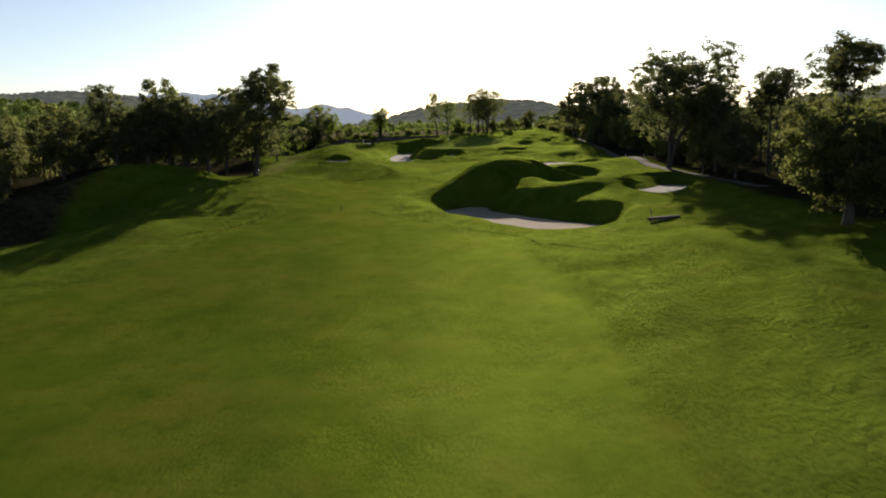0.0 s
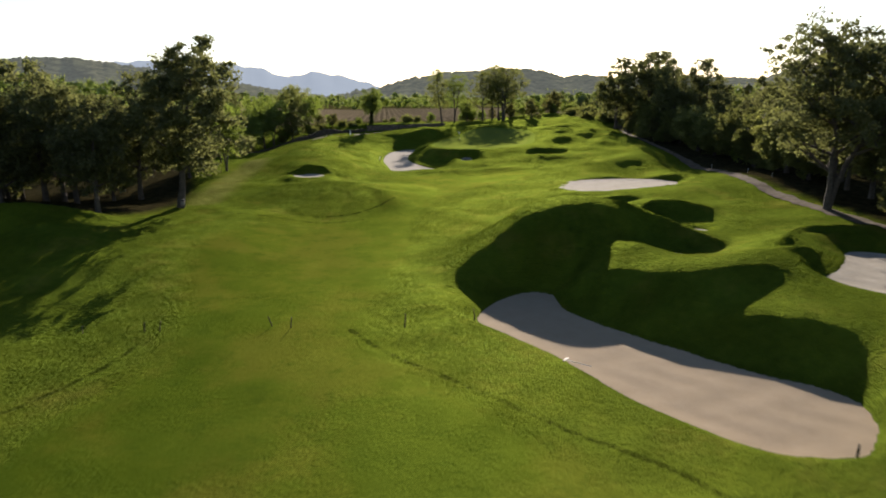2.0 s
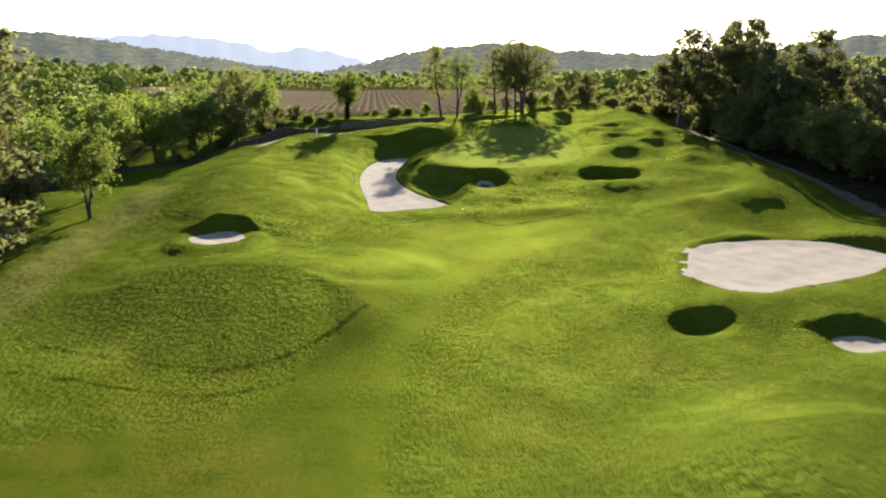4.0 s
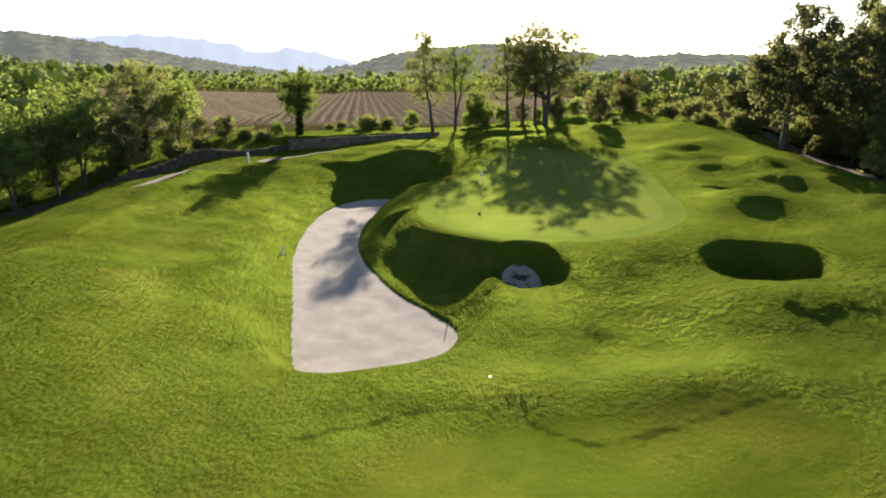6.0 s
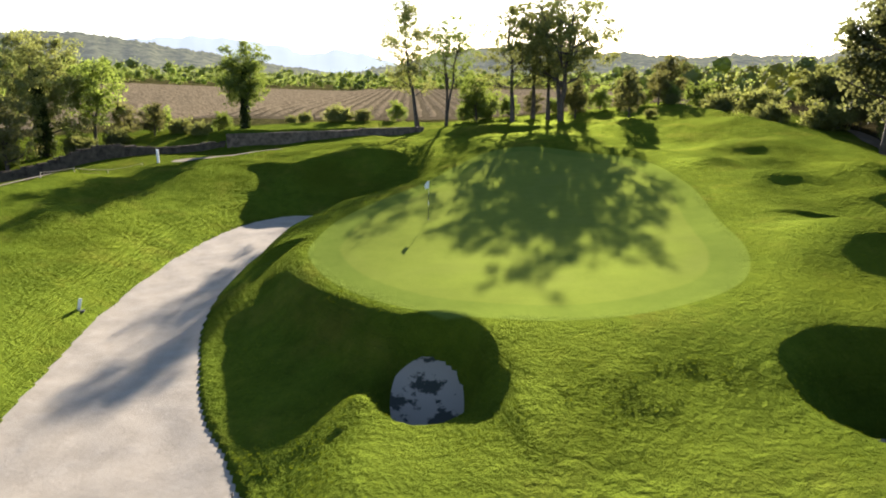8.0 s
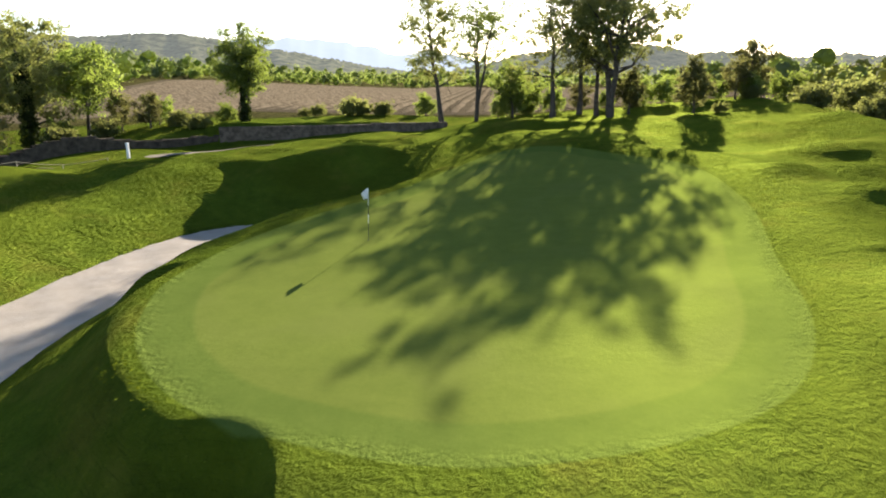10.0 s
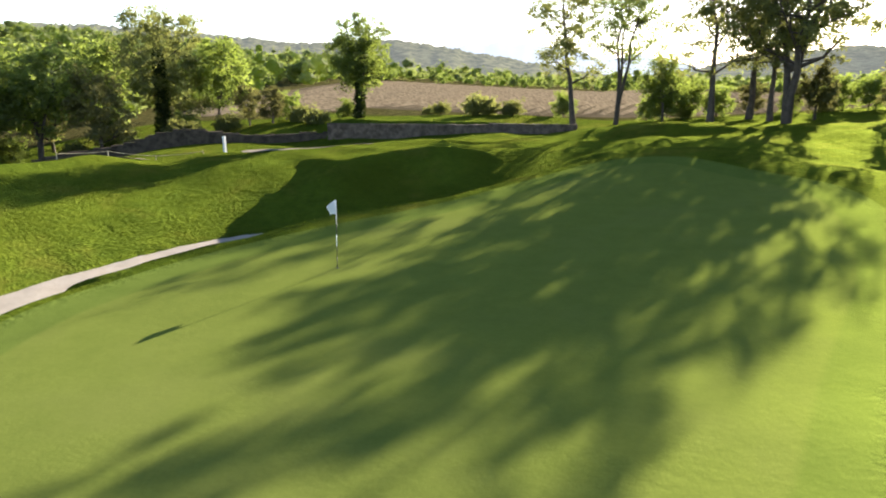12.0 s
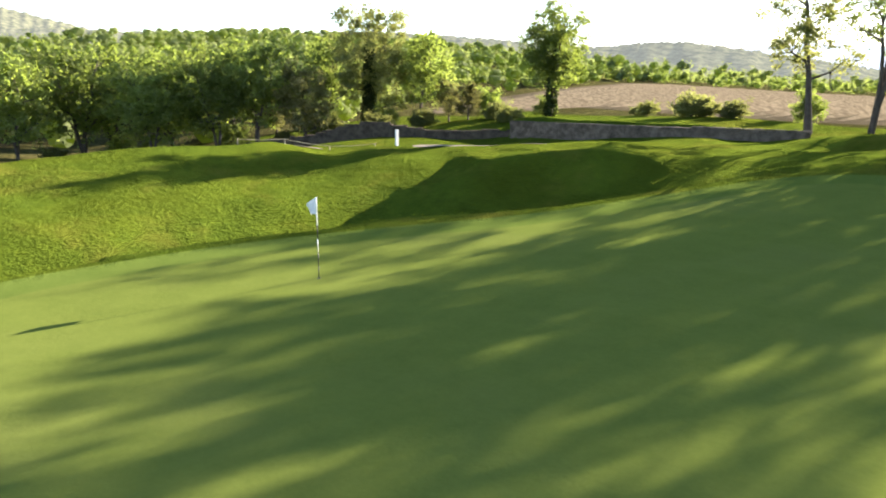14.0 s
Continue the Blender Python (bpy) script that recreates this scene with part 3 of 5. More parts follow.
def axis(low, high, pitch, reach, fine=(0, 0)):
    """Even steps between low and high, finer ones within fine, growing steps beyond."""
    mid = np.concatenate([np.arange(low, fine[0], pitch), np.arange(fine[0], fine[1], 0.2), np.arange(fine[1], high, pitch)])
    out, s, v = [], pitch, high
    while v < reach[1]:
        out.append(v)
        s *= 1.13
        v += s
    back_out, s, v = [], pitch, low - pitch
    while v > reach[0]:
        back_out.append(v)
        s *= 1.13
        v -= s
    return np.array(back_out[::-1] + list(mid) + out + [reach[1]])


def mesh_of(name, verts, faces, mat, smooth=False):
    me = bpy.data.meshes.new(name)
    verts, faces = np.asarray(verts, np.float32), np.asarray(faces, np.int32)
    n, k = faces.shape
    me.vertices.add(len(verts))
    me.vertices.foreach_set("co", verts.ravel())
    me.loops.add(n * k)
    me.loops.foreach_set("vertex_index", faces.ravel())
    me.polygons.add(n)
    me.polygons.foreach_set("loop_start", np.arange(0, n * k, k, dtype=np.int32))
    me.polygons.foreach_set("use_smooth", np.full(n, smooth))
    me.update(calc_edges=True)
    me.materials.append(mat)
    return me


xs, ys = axis(-52, 46, 0.38, (-4500, 4500), (-13.5, 19.0)), axis(16, 218, 0.36, (-3000, 4500), (146.0, 180.0))
gx, gy = (a.ravel() for a in np.meshgrid(xs, ys))
gz = height(gx, gy)
sd = {name: distance(gx, gy, b[0], 3.0) for name, b in BUNKERS.items()}
calm = np.minimum(1, np.clip(np.minimum.reduce(list(sd.values())), 0, 1))
d_green = distance(gx, gy, GREEN, 6.0)
d_fair = distance(gx, gy, FAIRWAY, 8.0)
gz = gz + shaggy(gx, gy) * calm * ease(d_green, 0.1, 1.2) * ease(d_fair, 0.0, 2.5)
gz = gz + uneven(gx, gy) * (1 - 0.8 * hump(gx, gy, -16, 119.5, 11, 9, 1.0, 0, 4.0)) * calm * ease(d_green, 0, 3) * (0.15 + 0.85 * ease(d_fair, -1, 2)) * ease(gy, 10, 20) * (1 - ease(gy, 210, 218)) * ease(gx, -52, -45) * (1 - ease(gx, 40, 46))
nx, ny = len(xs), len(ys)
idx = np.arange(nx * ny).reshape(ny, nx)
quads = np.stack([idx[:-1, :-1], idx[:-1, 1:], idx[1:, 1:], idx[1:, :-1]], -1).reshape(-1, 4)
ground_mesh = mesh_of("ground", np.stack([gx, gy, gz], 1), quads, GRASS, True)
WOODS = [smooth_line([(-33, 112), (-34, 126), (-44, 150), (-60, 170), (-120, 170), (-120, 20), (-60, 40), (-48, 70), (-50, 95), (-38, 106)]),
         smooth_line([(36, 60), (38, 90), (38, 120), (38, 150), (41, 190), (60, 260), (160, 260), (160, 0), (60, 0), (40, 20)])]
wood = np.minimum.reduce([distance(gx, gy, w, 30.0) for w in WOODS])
wild = -np.minimum.reduce([np.abs(gx) * 0 + 300, 217.5 - gy + 0.1 * gx, gx + 50 - 0.0 * gy, 80 - gx])
# where the mower turns, the lip's shadow painted as dark lines; the last a scuff
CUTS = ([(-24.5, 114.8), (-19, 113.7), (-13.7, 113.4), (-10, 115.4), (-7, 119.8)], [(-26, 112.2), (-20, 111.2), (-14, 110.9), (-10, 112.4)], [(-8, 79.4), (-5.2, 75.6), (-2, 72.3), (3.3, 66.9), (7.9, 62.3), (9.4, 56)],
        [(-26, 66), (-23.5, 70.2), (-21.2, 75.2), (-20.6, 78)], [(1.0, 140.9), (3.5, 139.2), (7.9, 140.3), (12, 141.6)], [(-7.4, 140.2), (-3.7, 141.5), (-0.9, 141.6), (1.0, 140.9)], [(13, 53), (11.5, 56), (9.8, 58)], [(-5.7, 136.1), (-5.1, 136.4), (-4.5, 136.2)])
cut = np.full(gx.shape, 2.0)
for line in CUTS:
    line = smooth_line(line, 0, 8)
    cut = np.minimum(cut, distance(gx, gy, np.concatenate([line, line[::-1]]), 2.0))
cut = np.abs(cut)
DRY = smooth_line([(-32.0, 118), (-32.4, 128), (-33.0, 141), (-32.2, 155), (-28.6, 145), (-29.0, 134.5), (-28.2, 123), (-28.8, 117.2)])
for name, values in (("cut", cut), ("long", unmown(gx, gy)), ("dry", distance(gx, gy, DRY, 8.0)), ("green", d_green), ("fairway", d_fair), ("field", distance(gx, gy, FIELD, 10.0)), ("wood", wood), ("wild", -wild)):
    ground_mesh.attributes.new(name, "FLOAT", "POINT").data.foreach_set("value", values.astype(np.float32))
ground = tagged(new("ground", ground_mesh), "rolling golf hole of mown and rough green grass", "ground", kind="structure")


def ground_z(x, y):
    return float(height(np.array([float(x)]), np.array([float(y)]))[0])


# sand lies in each bunker as a sheet of its own
def sand_sheet(key, label, mat=SAND):
    line, floor, fall, mid, *_ = BUNKERS[key]
    lo, hi = line.min(0) - 0.6, line.max(0) + 0.6
    s = 0.3
    ax, ay = np.arange(lo[0], hi[0], s), np.arange(lo[1], hi[1], s)
    px, py = (a.ravel() for a in np.meshgrid(ax, ay))
    d = distance(px, py, line, 5.0)
    rise = 0.10 * ease(d, -1.6, 0.2)
    pz = floor + fall * (py - mid) + rise + 0.025 * np.sin(px * 1.7 + np.sin(py * 1.2)) * np.sin(py * 1.4 + 0.6 * px)
    grid = np.arange(len(px)).reshape(len(ay), len(ax))
    q = np.stack([grid[:-1, :-1], grid[:-1, 1:], grid[1:, 1:], grid[1:, :-1]], -1).reshape(-1, 4)
    q = q[(d[q] < 0.35).any(1)]
    me = mesh_of("bunker_sand", np.stack([px, py, pz], 1), q, mat, True)
    return tagged(new("bunker_sand", me), label, "bunker sand", "bunkers", "structure")


sand_sheet("kidney", "long kidney-shaped bunker of pale raked sand")
sand_sheet("front", "large bunker of brownish sand half in shadow", TAN_SAND)
sand_sheet("right", "shaded bunker of grey sand by the wood")
sand_sheet("big", "wide shallow bunker of pale sand")
for key in ("step", "cove", "nose", "left"):
    sand_sheet(key, "small pot bunker of pale sand in a grass hollow")
sand_sheet("pit", "deep pot bunker with dark-blotched sand below the green", BLOTCHED)
sand_sheet("deep", "deep shaded pot bunker with little sand showing", BLOTCHED)


# ---- helpers for things ----
def part(name, me, parent, label=""):
    ob = new(name, me)
    ob.parent = parent
    if label:
        ob["label"] = label
    return ob


def thing(name, x, y, z, label, category, group="", kind="", turn=0.0):
    ob = new(name)
    ob.empty_display_size = 0.2
    ob.matrix_basis = pose(x, y, z, 0, 0, turn)
    return tagged(ob, label, category, group, kind)


def tube(points, radii, sides=7):
    """Vertices and four-cornered faces of a tapering tube along points."""
    p, r = np.array(points, float), np.array(radii, float)
    verts, faces = [], []
    for i in range(len(p)):
        t = p[min(i + 1, len(p) - 1)] - p[max(i - 1, 0)]
        t /= np.linalg.norm(t) + 1e-9
        u = np.cross(t, (0, 0, 1) if abs(t[2]) < 0.9 else (1, 0, 0))
        u /= np.linalg.norm(u)
        v = np.cross(t, u)
        for k in range(sides):
            a = 2 * math.pi * k / sides
            verts.append(p[i] + r[i] * (u * math.cos(a) + v * math.sin(a)))
    for i in range(len(p) - 1):
        for k in range(sides):
            a, b = i * sides + k, i * sides + (k + 1) % sides
            faces.append((a, b, b + sides, a + sides))
    return verts, faces


def joined(pieces):
    verts, faces = [], []
    for v, f in pieces:
        n = len(verts)
        verts += list(v)
        faces += [tuple(i + n for i in q) for q in f]
    return verts, faces


def leaves(centres, radii, per, size, rng, flat=0.75, shell=0.35):
    """Many small four-cornered leaves strewn through clumps."""
    c, r = np.repeat(np.array(centres), per, 0), np.repeat(np.array(radii), per)
    n = len(c)
    d = rng.normal(size=(n, 3))
    d /= np.linalg.norm(d, axis=1)[:, None]
    tilt = np.repeat(rng.normal(size=(len(centres), 2)) * 0.35, per, 0)
    p = d * (r * (shell + (1.15 - shell) * rng.random(n) ** 0.8))[:, None] * (1, 1, flat)
    p[:, 2] += (p[:, :2] * tilt).sum(1)
    p = c + p
    a = rng.normal(size=(n, 3)) + d * 0.3
    a /= np.linalg.norm(a, axis=1)[:, None]
    b = np.cross(a, rng.normal(size=(n, 3)))
    b /= np.linalg.norm(b, axis=1)[:, None]
    s = (size * (0.6 + 0.8 * rng.random(n)))[:, None]
    verts = np.stack([p - a * s, p + b * s * 0.55, p + a * s, p - b * s * 0.55], 1).reshape(-1, 3)
    return verts, np.arange(4 * n).reshape(n, 4)


def make_tree(label, category, mat, seed, high, clear, spread, clumps, per, leaf_size, lean=(0, 0), trunk=0.2, clump=0.9, crown_low=None, ivy=0, forks=1, limbs=9, name="tree", fill=0.5, flat=0.62):
    """One tree at the origin: a tapered trunk with limbs, and a crown of leaf clumps with gaps."""
    rng = np.random.default_rng(seed)
    root = thing(name, 0, 0, 0, label, category)
    clumps, per, clump = int(clumps * 2.6), int(per * 0.46), clump * 0.66
    wood, ends = [], []
    for f in range(forks):
        off = (0, 0) if forks == 1 else (0.5 * spread * math.cos(2.4 * f + seed), 0.5 * spread * math.sin(2.4 * f + seed))
        path = [np.array([0, 0, -0.3])]
        for k in range(1, 8):
            s = k / 7
            path.append(np.array([lean[0] * s + off[0] * s**1.5 + rng.normal() * 0.02 * high * s, lean[1] * s + off[1] * s**1.5 + rng.normal() * 0.02 * high * s, high * 0.93 * s]))
        wood.append(tube(path, [trunk * (1.25 if k == 0 else 1) * (1 - 0.86 * k / 7) / forks**0.4 for k in range(8)], 8))
        for k in range(limbs):
            s = clear / high + (0.92 - clear / high) * (k + rng.random()) / limbs
            i = min(int(s / 0.93 * 7), 6)
            base = path[i] + (path[i + 1] - path[i]) * (s / 0.93 * 7 - i)
            a = 2.4 * k + rng.random() * 1.2 + f
            reach = spread * (0.45 + 0.55 * rng.random()) * (1 - 0.55 * max(0, (s - 0.55) / 0.45)) * (0.75 if forks > 1 else 1)
            tip = base + np.array([math.cos(a) * reach, math.sin(a) * reach, reach * (0.35 + 0.5 * rng.random())])
            tip[2] = min(tip[2], high * 0.97)
            mid = (base + tip) / 2 + rng.normal(size=3) * 0.08 * reach + (0, 0, -0.05 * reach)
            r0 = trunk * (1 - 0.8 * s) * 0.5
            wood.append(tube([base, mid, tip], [r0, r0 * 0.6, r0 * 0.2], 5))
            ends += [tip, (mid + tip) / 2]
            for _ in range(2):
                q = mid + (tip - mid) * rng.random() + rng.normal(size=3) * 0.28 * reach
                q[2] = max(q[2], clear * 0.8)
                wood.append(tube([mid, (mid + q) / 2 + rng.normal(size=3) * 0.05 * reach, q], [r0 * 0.5, r0 * 0.3, r0 * 0.12], 4))
                ends.append(q)
        ends.append(path[-1] + (0, 0, 0.04 * high))
    verts, faces = joined(wood)
    part("trunk", mesh_of("trunk", verts, faces, BARK, True), root)
    low = clear if crown_low is None else crown_low
    centres = []
    pool = np.array(ends)
    while len(centres) < clumps:
        if rng.random() < fill:
            d = rng.normal(size=3)
            d *= (0.35 + 0.6 * rng.random()) / np.linalg.norm(d)
            z = (low + high) / 2 + d[2] * (high - low) / 2
            e = np.array([d[0] * spread + lean[0] * z / high, d[1] * spread + lean[1] * z / high, z])
        else:
            e = pool[rng.integers(len(pool))] + rng.normal(size=3) * 0.10 * spread
        if e[2] > low * 0.9:
            centres.append(e)
    rad = clump * (0.55 + 0.8 * rng.random(clumps))
    v, f = leaves(centres, rad, per, leaf_size * 0.86, rng, flat, 0.15)
    part("crown", mesh_of("crown", v, f, mat), root)
    if ivy:
        zs = np.linspace(0.2, high * 0.72, 34)
        v, f = leaves([(lean[0] * z / high, lean[1] * z / high, z) for z in zs], ivy * (0.55 - 0.010 * np.arange(34) + 0.18 * rng.random(34)), int(130 * ivy), 0.13, rng, 1.0, 0.6)
        part("ivy", mesh_of("ivy", v, f, LEAF_IVY), root, "dark ivy round the trunk")
    return root


def put(ob, x, y, turn=0.0, size=1.0, sink=0.05):
    return copy_thing(ob, pose(x, y, ground_z(x, y) - sink, 0, 0, turn) @ Matrix.Diagonal((size, size, size, 1)))


def place(ob, x, y, turn=0.0, sink=0.05):
    ob.matrix_basis = pose(x, y, ground_z(x, y) - sink, 0, 0, turn)
    return ob


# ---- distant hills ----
# haze on the hills is put in as a faint glow, bluest far off
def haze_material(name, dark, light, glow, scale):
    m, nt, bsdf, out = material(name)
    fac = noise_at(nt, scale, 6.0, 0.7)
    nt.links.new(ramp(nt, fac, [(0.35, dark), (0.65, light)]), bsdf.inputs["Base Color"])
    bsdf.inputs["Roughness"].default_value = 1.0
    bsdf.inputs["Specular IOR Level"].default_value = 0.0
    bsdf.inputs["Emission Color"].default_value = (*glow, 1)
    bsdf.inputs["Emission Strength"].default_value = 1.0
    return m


def hills(profile, dist, mat, label, rough, seed):
    """A range of hills: profile holds bearing (clockwise from +y) and the crest's height above level, in degrees."""
    rng = np.random.default_rng(seed)
    az = np.arange(profile[0][0], profile[-1][0], 0.12)
    el = np.interp(az, *np.array(profile).T)
    k = np.hanning(15)
    el = np.convolve(np.pad(el, 7, "edge"), k / k.sum(), "valid")
    bumps = sum(rng.normal() * np.sin(az * f + rng.random() * 6) for f in (0.4, 0.9, 1.7, 2.9, 5.3, 9.1)) * 0.03
    ragged = rng.normal(size=len(az)) * rough
    rows = 14
    verts = []
    for j in range(rows):
        s = j / (rows - 1)
        d = dist * (0.72 + 0.28 * s)
        z = 15 + (d * np.tan(np.radians(el + bumps + ragged * s**12)) + 30) * ease(np.array([s]), 0, 1.15)[0] / ease(np.array([1.0]), 0, 1.15)[0] - 30
        fold = np.sin(az * 1.9 + 5 * s) * 0.025 * dist * s * (1 - s)
        verts.append(np.stack([np.sin(np.radians(az)) * (d + fold), np.cos(np.radians(az)) * (d + fold), z], 1))
    n = len(az)
    g = np.arange(rows * n).reshape(rows, n)
    q = np.stack([g[:-1, :-1], g[:-1, 1:], g[1:, 1:], g[1:, :-1]], -1).reshape(-1, 4)
    return tagged(new("backdrop", mesh_of("backdrop", np.concatenate(verts), q, mat, True)), label, "hills", kind="structure")


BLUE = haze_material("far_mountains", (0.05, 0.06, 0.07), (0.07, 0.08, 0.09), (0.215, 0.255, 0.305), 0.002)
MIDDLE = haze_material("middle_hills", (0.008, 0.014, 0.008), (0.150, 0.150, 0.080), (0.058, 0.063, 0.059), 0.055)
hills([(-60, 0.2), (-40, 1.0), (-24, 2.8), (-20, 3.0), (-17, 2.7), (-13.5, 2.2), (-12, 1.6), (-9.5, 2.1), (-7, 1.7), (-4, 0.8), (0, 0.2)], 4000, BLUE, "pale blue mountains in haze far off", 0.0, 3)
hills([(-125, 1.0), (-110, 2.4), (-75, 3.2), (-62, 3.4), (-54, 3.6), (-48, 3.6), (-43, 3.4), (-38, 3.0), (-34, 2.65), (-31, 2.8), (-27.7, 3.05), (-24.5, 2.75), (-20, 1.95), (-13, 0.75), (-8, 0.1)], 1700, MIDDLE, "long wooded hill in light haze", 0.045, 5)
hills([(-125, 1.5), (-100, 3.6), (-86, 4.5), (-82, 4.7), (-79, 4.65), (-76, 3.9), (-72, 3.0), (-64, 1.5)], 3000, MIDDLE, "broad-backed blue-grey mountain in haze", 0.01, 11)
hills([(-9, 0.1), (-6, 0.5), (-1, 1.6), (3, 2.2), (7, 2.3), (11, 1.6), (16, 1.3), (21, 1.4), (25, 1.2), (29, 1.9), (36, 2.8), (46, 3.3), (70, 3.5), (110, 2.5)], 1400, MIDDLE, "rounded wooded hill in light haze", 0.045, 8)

# ---- trees ----
oak_a = place(make_tree("tall thin oak with an open dark crown, leaning", "tree", LEAF_OAK, 11, 13.2, 3.0, 3.4, 84, 130, 0.115, (-1.8, -0.3), 0.24, 1.0, 3.0), 0.3, 212.1)
oak_b = place(make_tree("slender oak with a thin yellow-green crown", "tree", LEAF_FRESH, 12, 12.0, 4.4, 3.6, 95, 95, 0.105, (0.5, 0.2), 0.26, 1.0, 4.0, 0, 3, 6, "tree", 0.3), 3.5, 213.6)
oak_c = place(make_tree("oak with a dense crown in the clump", "tree", LEAF_OAK, 13, 12.8, 3.0, 4.4, 72, 120, 0.12, (-0.7, 0), 0.26, 0.9, 2.8, 0, 1, 11, "tree", 0.45), 10.9, 212.4)
oak_d = place(make_tree("straight oak in the clump", "tree", LEAF_OAK, 14, 13.3, 3.6, 4.4, 64, 120, 0.12, (0.4, 0), 0.26, 0.9, 3.4, 0, 1, 11, "tree", 0.45), 13.5, 215.5)
oak_e = place(make_tree("broad forked oak in the clump", "tree", LEAF_OAK, 15, 13.5, 3.2, 7.2, 195, 120, 0.12, (0.1, 0), 0.46, 0.9, 3.4, 0, 3, 9, "tree", 0.5), 16.1, 211.2)
ivy_tree = place(make_tree("pollard-like tree with ivy round its trunk", "tree", LEAF_FRESH, 16, 8.6, 2.6, 2.9, 100, 170, 0.105, (0.5, 0), 0.24, 0.9, 2.2, 0.8, 2, 7, "tree", 0.6), -17.5, 207.0)
ivy_tall = place(make_tree("tall tree with a dark ivy-clad trunk", "tree", LEAF_OAK, 17, 11.0, 1.8, 4.2, 140, 150, 0.12, (-0.3, 0.2), 0.25, 1.0, 2.0, 1.35), -35.8, 202.0)

big_pine = place(make_tree("big dark pine leaning beside the fairway", "tree", LEAF_PINE, 21, 17.2, 3.6, 6.2, 230, 110, 0.21, (2.6, 0), 0.42, 1.35, 3.8, 0, 1, 18, "tree", 0.4, 0.45), -31.6, 115.0)
tall_pine = place(make_tree("tall dark pine with a layered crown", "tree", LEAF_PINE, 22, 17.2, 3.2, 9.0, 260, 110, 0.21, (2.6, 0), 0.5, 1.5, 5.5, 0, 3, 10, "tree", 0.4, 0.42), 36.3, 103.0)
lone_pine = place(make_tree("high pine with a flat open crown", "tree", LEAF_PINE, 23, 17.5, 10.0, 5.4, 95, 100, 0.20, (-0.6, 0.4), 0.36, 1.2, 9.8, 0, 2, 7, "tree", 0.3, 0.4), 53.0, 86.0)
round_oak = place(make_tree("broad leafy oak at the edge of the rough", "tree", LEAF_OAK, 24, 9.2, 1.5, 5.4, 210, 120, 0.20, (0, 0), 0.4, 1.25, 0.9, 0, 1, 16), 34.0, 53.5)
field_tree = place(make_tree("middling oak in fresh green leaf", "tree", LEAF_FRESH, 25, 8.5, 2.2, 3.4, 85, 80, 0.16, (0.2, 0), 0.2, 1.0, 1.9, 0, 2, 7), -33.0, 206.0)
dark_tree = place(make_tree("dark dense evergreen oak", "tree", LEAF_DARK, 26, 7.5, 0.9, 3.1, 75, 95, 0.18, (0, 0), 0.2, 1.0, 0.5), -41.0, 119.0)
brown_tree = place(make_tree("olive-brown small tree beside the wall", "tree", LEAF_BROWN, 27, 6.8, 1.0, 2.8, 56, 90, 0.16, (0, 0), 0.18, 0.95, 0.7), -34.8, 194.4)
wood_pine = place(make_tree("dark pine in the wood", "tree", LEAF_PINE, 28, 14.5, 2.6, 4.6, 130, 85, 0.23, (0.5, 0.3), 0.32, 1.25, 1.8, 0, 1, 12), -38.0, 119.5)
bush = place(make_tree("low rounded green shrub", "shrub", LEAF_OAK, 29, 1.8, 0.1, 1.7, 44, 110, 0.10, (0, 0), 0.05, 0.6, 0.0, 0, 3, 4, "shrub", 0.9), -9.0, 213.8)
fresh_bush = place(make_tree("loose yellow-green shrub by the field", "shrub", LEAF_FRESH, 30, 3.4, 0.3, 1.9, 44, 110, 0.12, (0, 0), 0.08, 0.75, 0.05, 0, 3, 4, "shrub", 0.75), 6.8, 216.5)

for x, y, turn, s in ((-38.5, 191.5, 40, 0.95), (-39.8, 188.4, 130, 0.9), (-45.5, 186.5, 200, 1.0), (-48.5, 179.5, 300, 1.05), (-46.5, 174, 20, 0.9), (-53, 183, 100, 1.1), (-56, 172, 250, 1.0), (-34, 141, 60, 0.95), (-37, 148, 150, 0.8), (-52, 165, 10, 0.9), (-41.5, 183.3, 80, 0.85), (-44.0, 202.0, 20, 1.1), (-50.0, 194.0, 120, 1.15)):
    put(field_tree, x, y, turn, s * (1.2 if x < -37 and 160 < y < 193 else 1))
for x, y, turn, s in ((-43.5, 196, 200, 0.8), (-30.5, 207.5, 10, 0.55), (-27, 206.8, 100, 0.5), (28.5, 217.5, 90, 0.55), (31, 222, 200, 0.8)):
    put(brown_tree, x, y, turn, s)
put(field_tree, 7.0, 215.2, 140, 0.62)
put(dark_tree, 22.8, 208.4, 140, 0.58)
put(oak_d, 15.0, 213.2, 200, 0.9)
put(dark_tree, 17.9, 212.6, 30, 0.5)
for x, y, turn, s in ((-37.2, 134, 60, 1.1), (-46, 106, 10, 1.35), (-44, 128, 90, 1.3), (-53, 118, 200, 1.4), (-58, 103, 310, 1.35), (-64, 93, 40, 1.3), (-70, 108, 120, 1.4), (-78, 88, 220, 1.3), (-84, 102, 300, 1.4), (-60, 128, 60, 1.4), (-74, 125, 150, 1.5), (-90, 118, 10, 1.5), (-62, 80, 100, 1.0), (-72, 76, 33, 1.1), (-88, 74, 210, 1.2), (-50, 140, 0, 1.2), (-64, 145, 70, 1.3),
                   (42, 74, 100, 1.2), (45, 60, 10, 1.2), (43, 45, 200, 1.1), (50, 50, 300, 1.4), (40, 88, 50, 1.0), (38.5, 95, 150, 0.9), (46, 34, 220, 1.2)):
    put(dark_tree, x, y, turn, s)
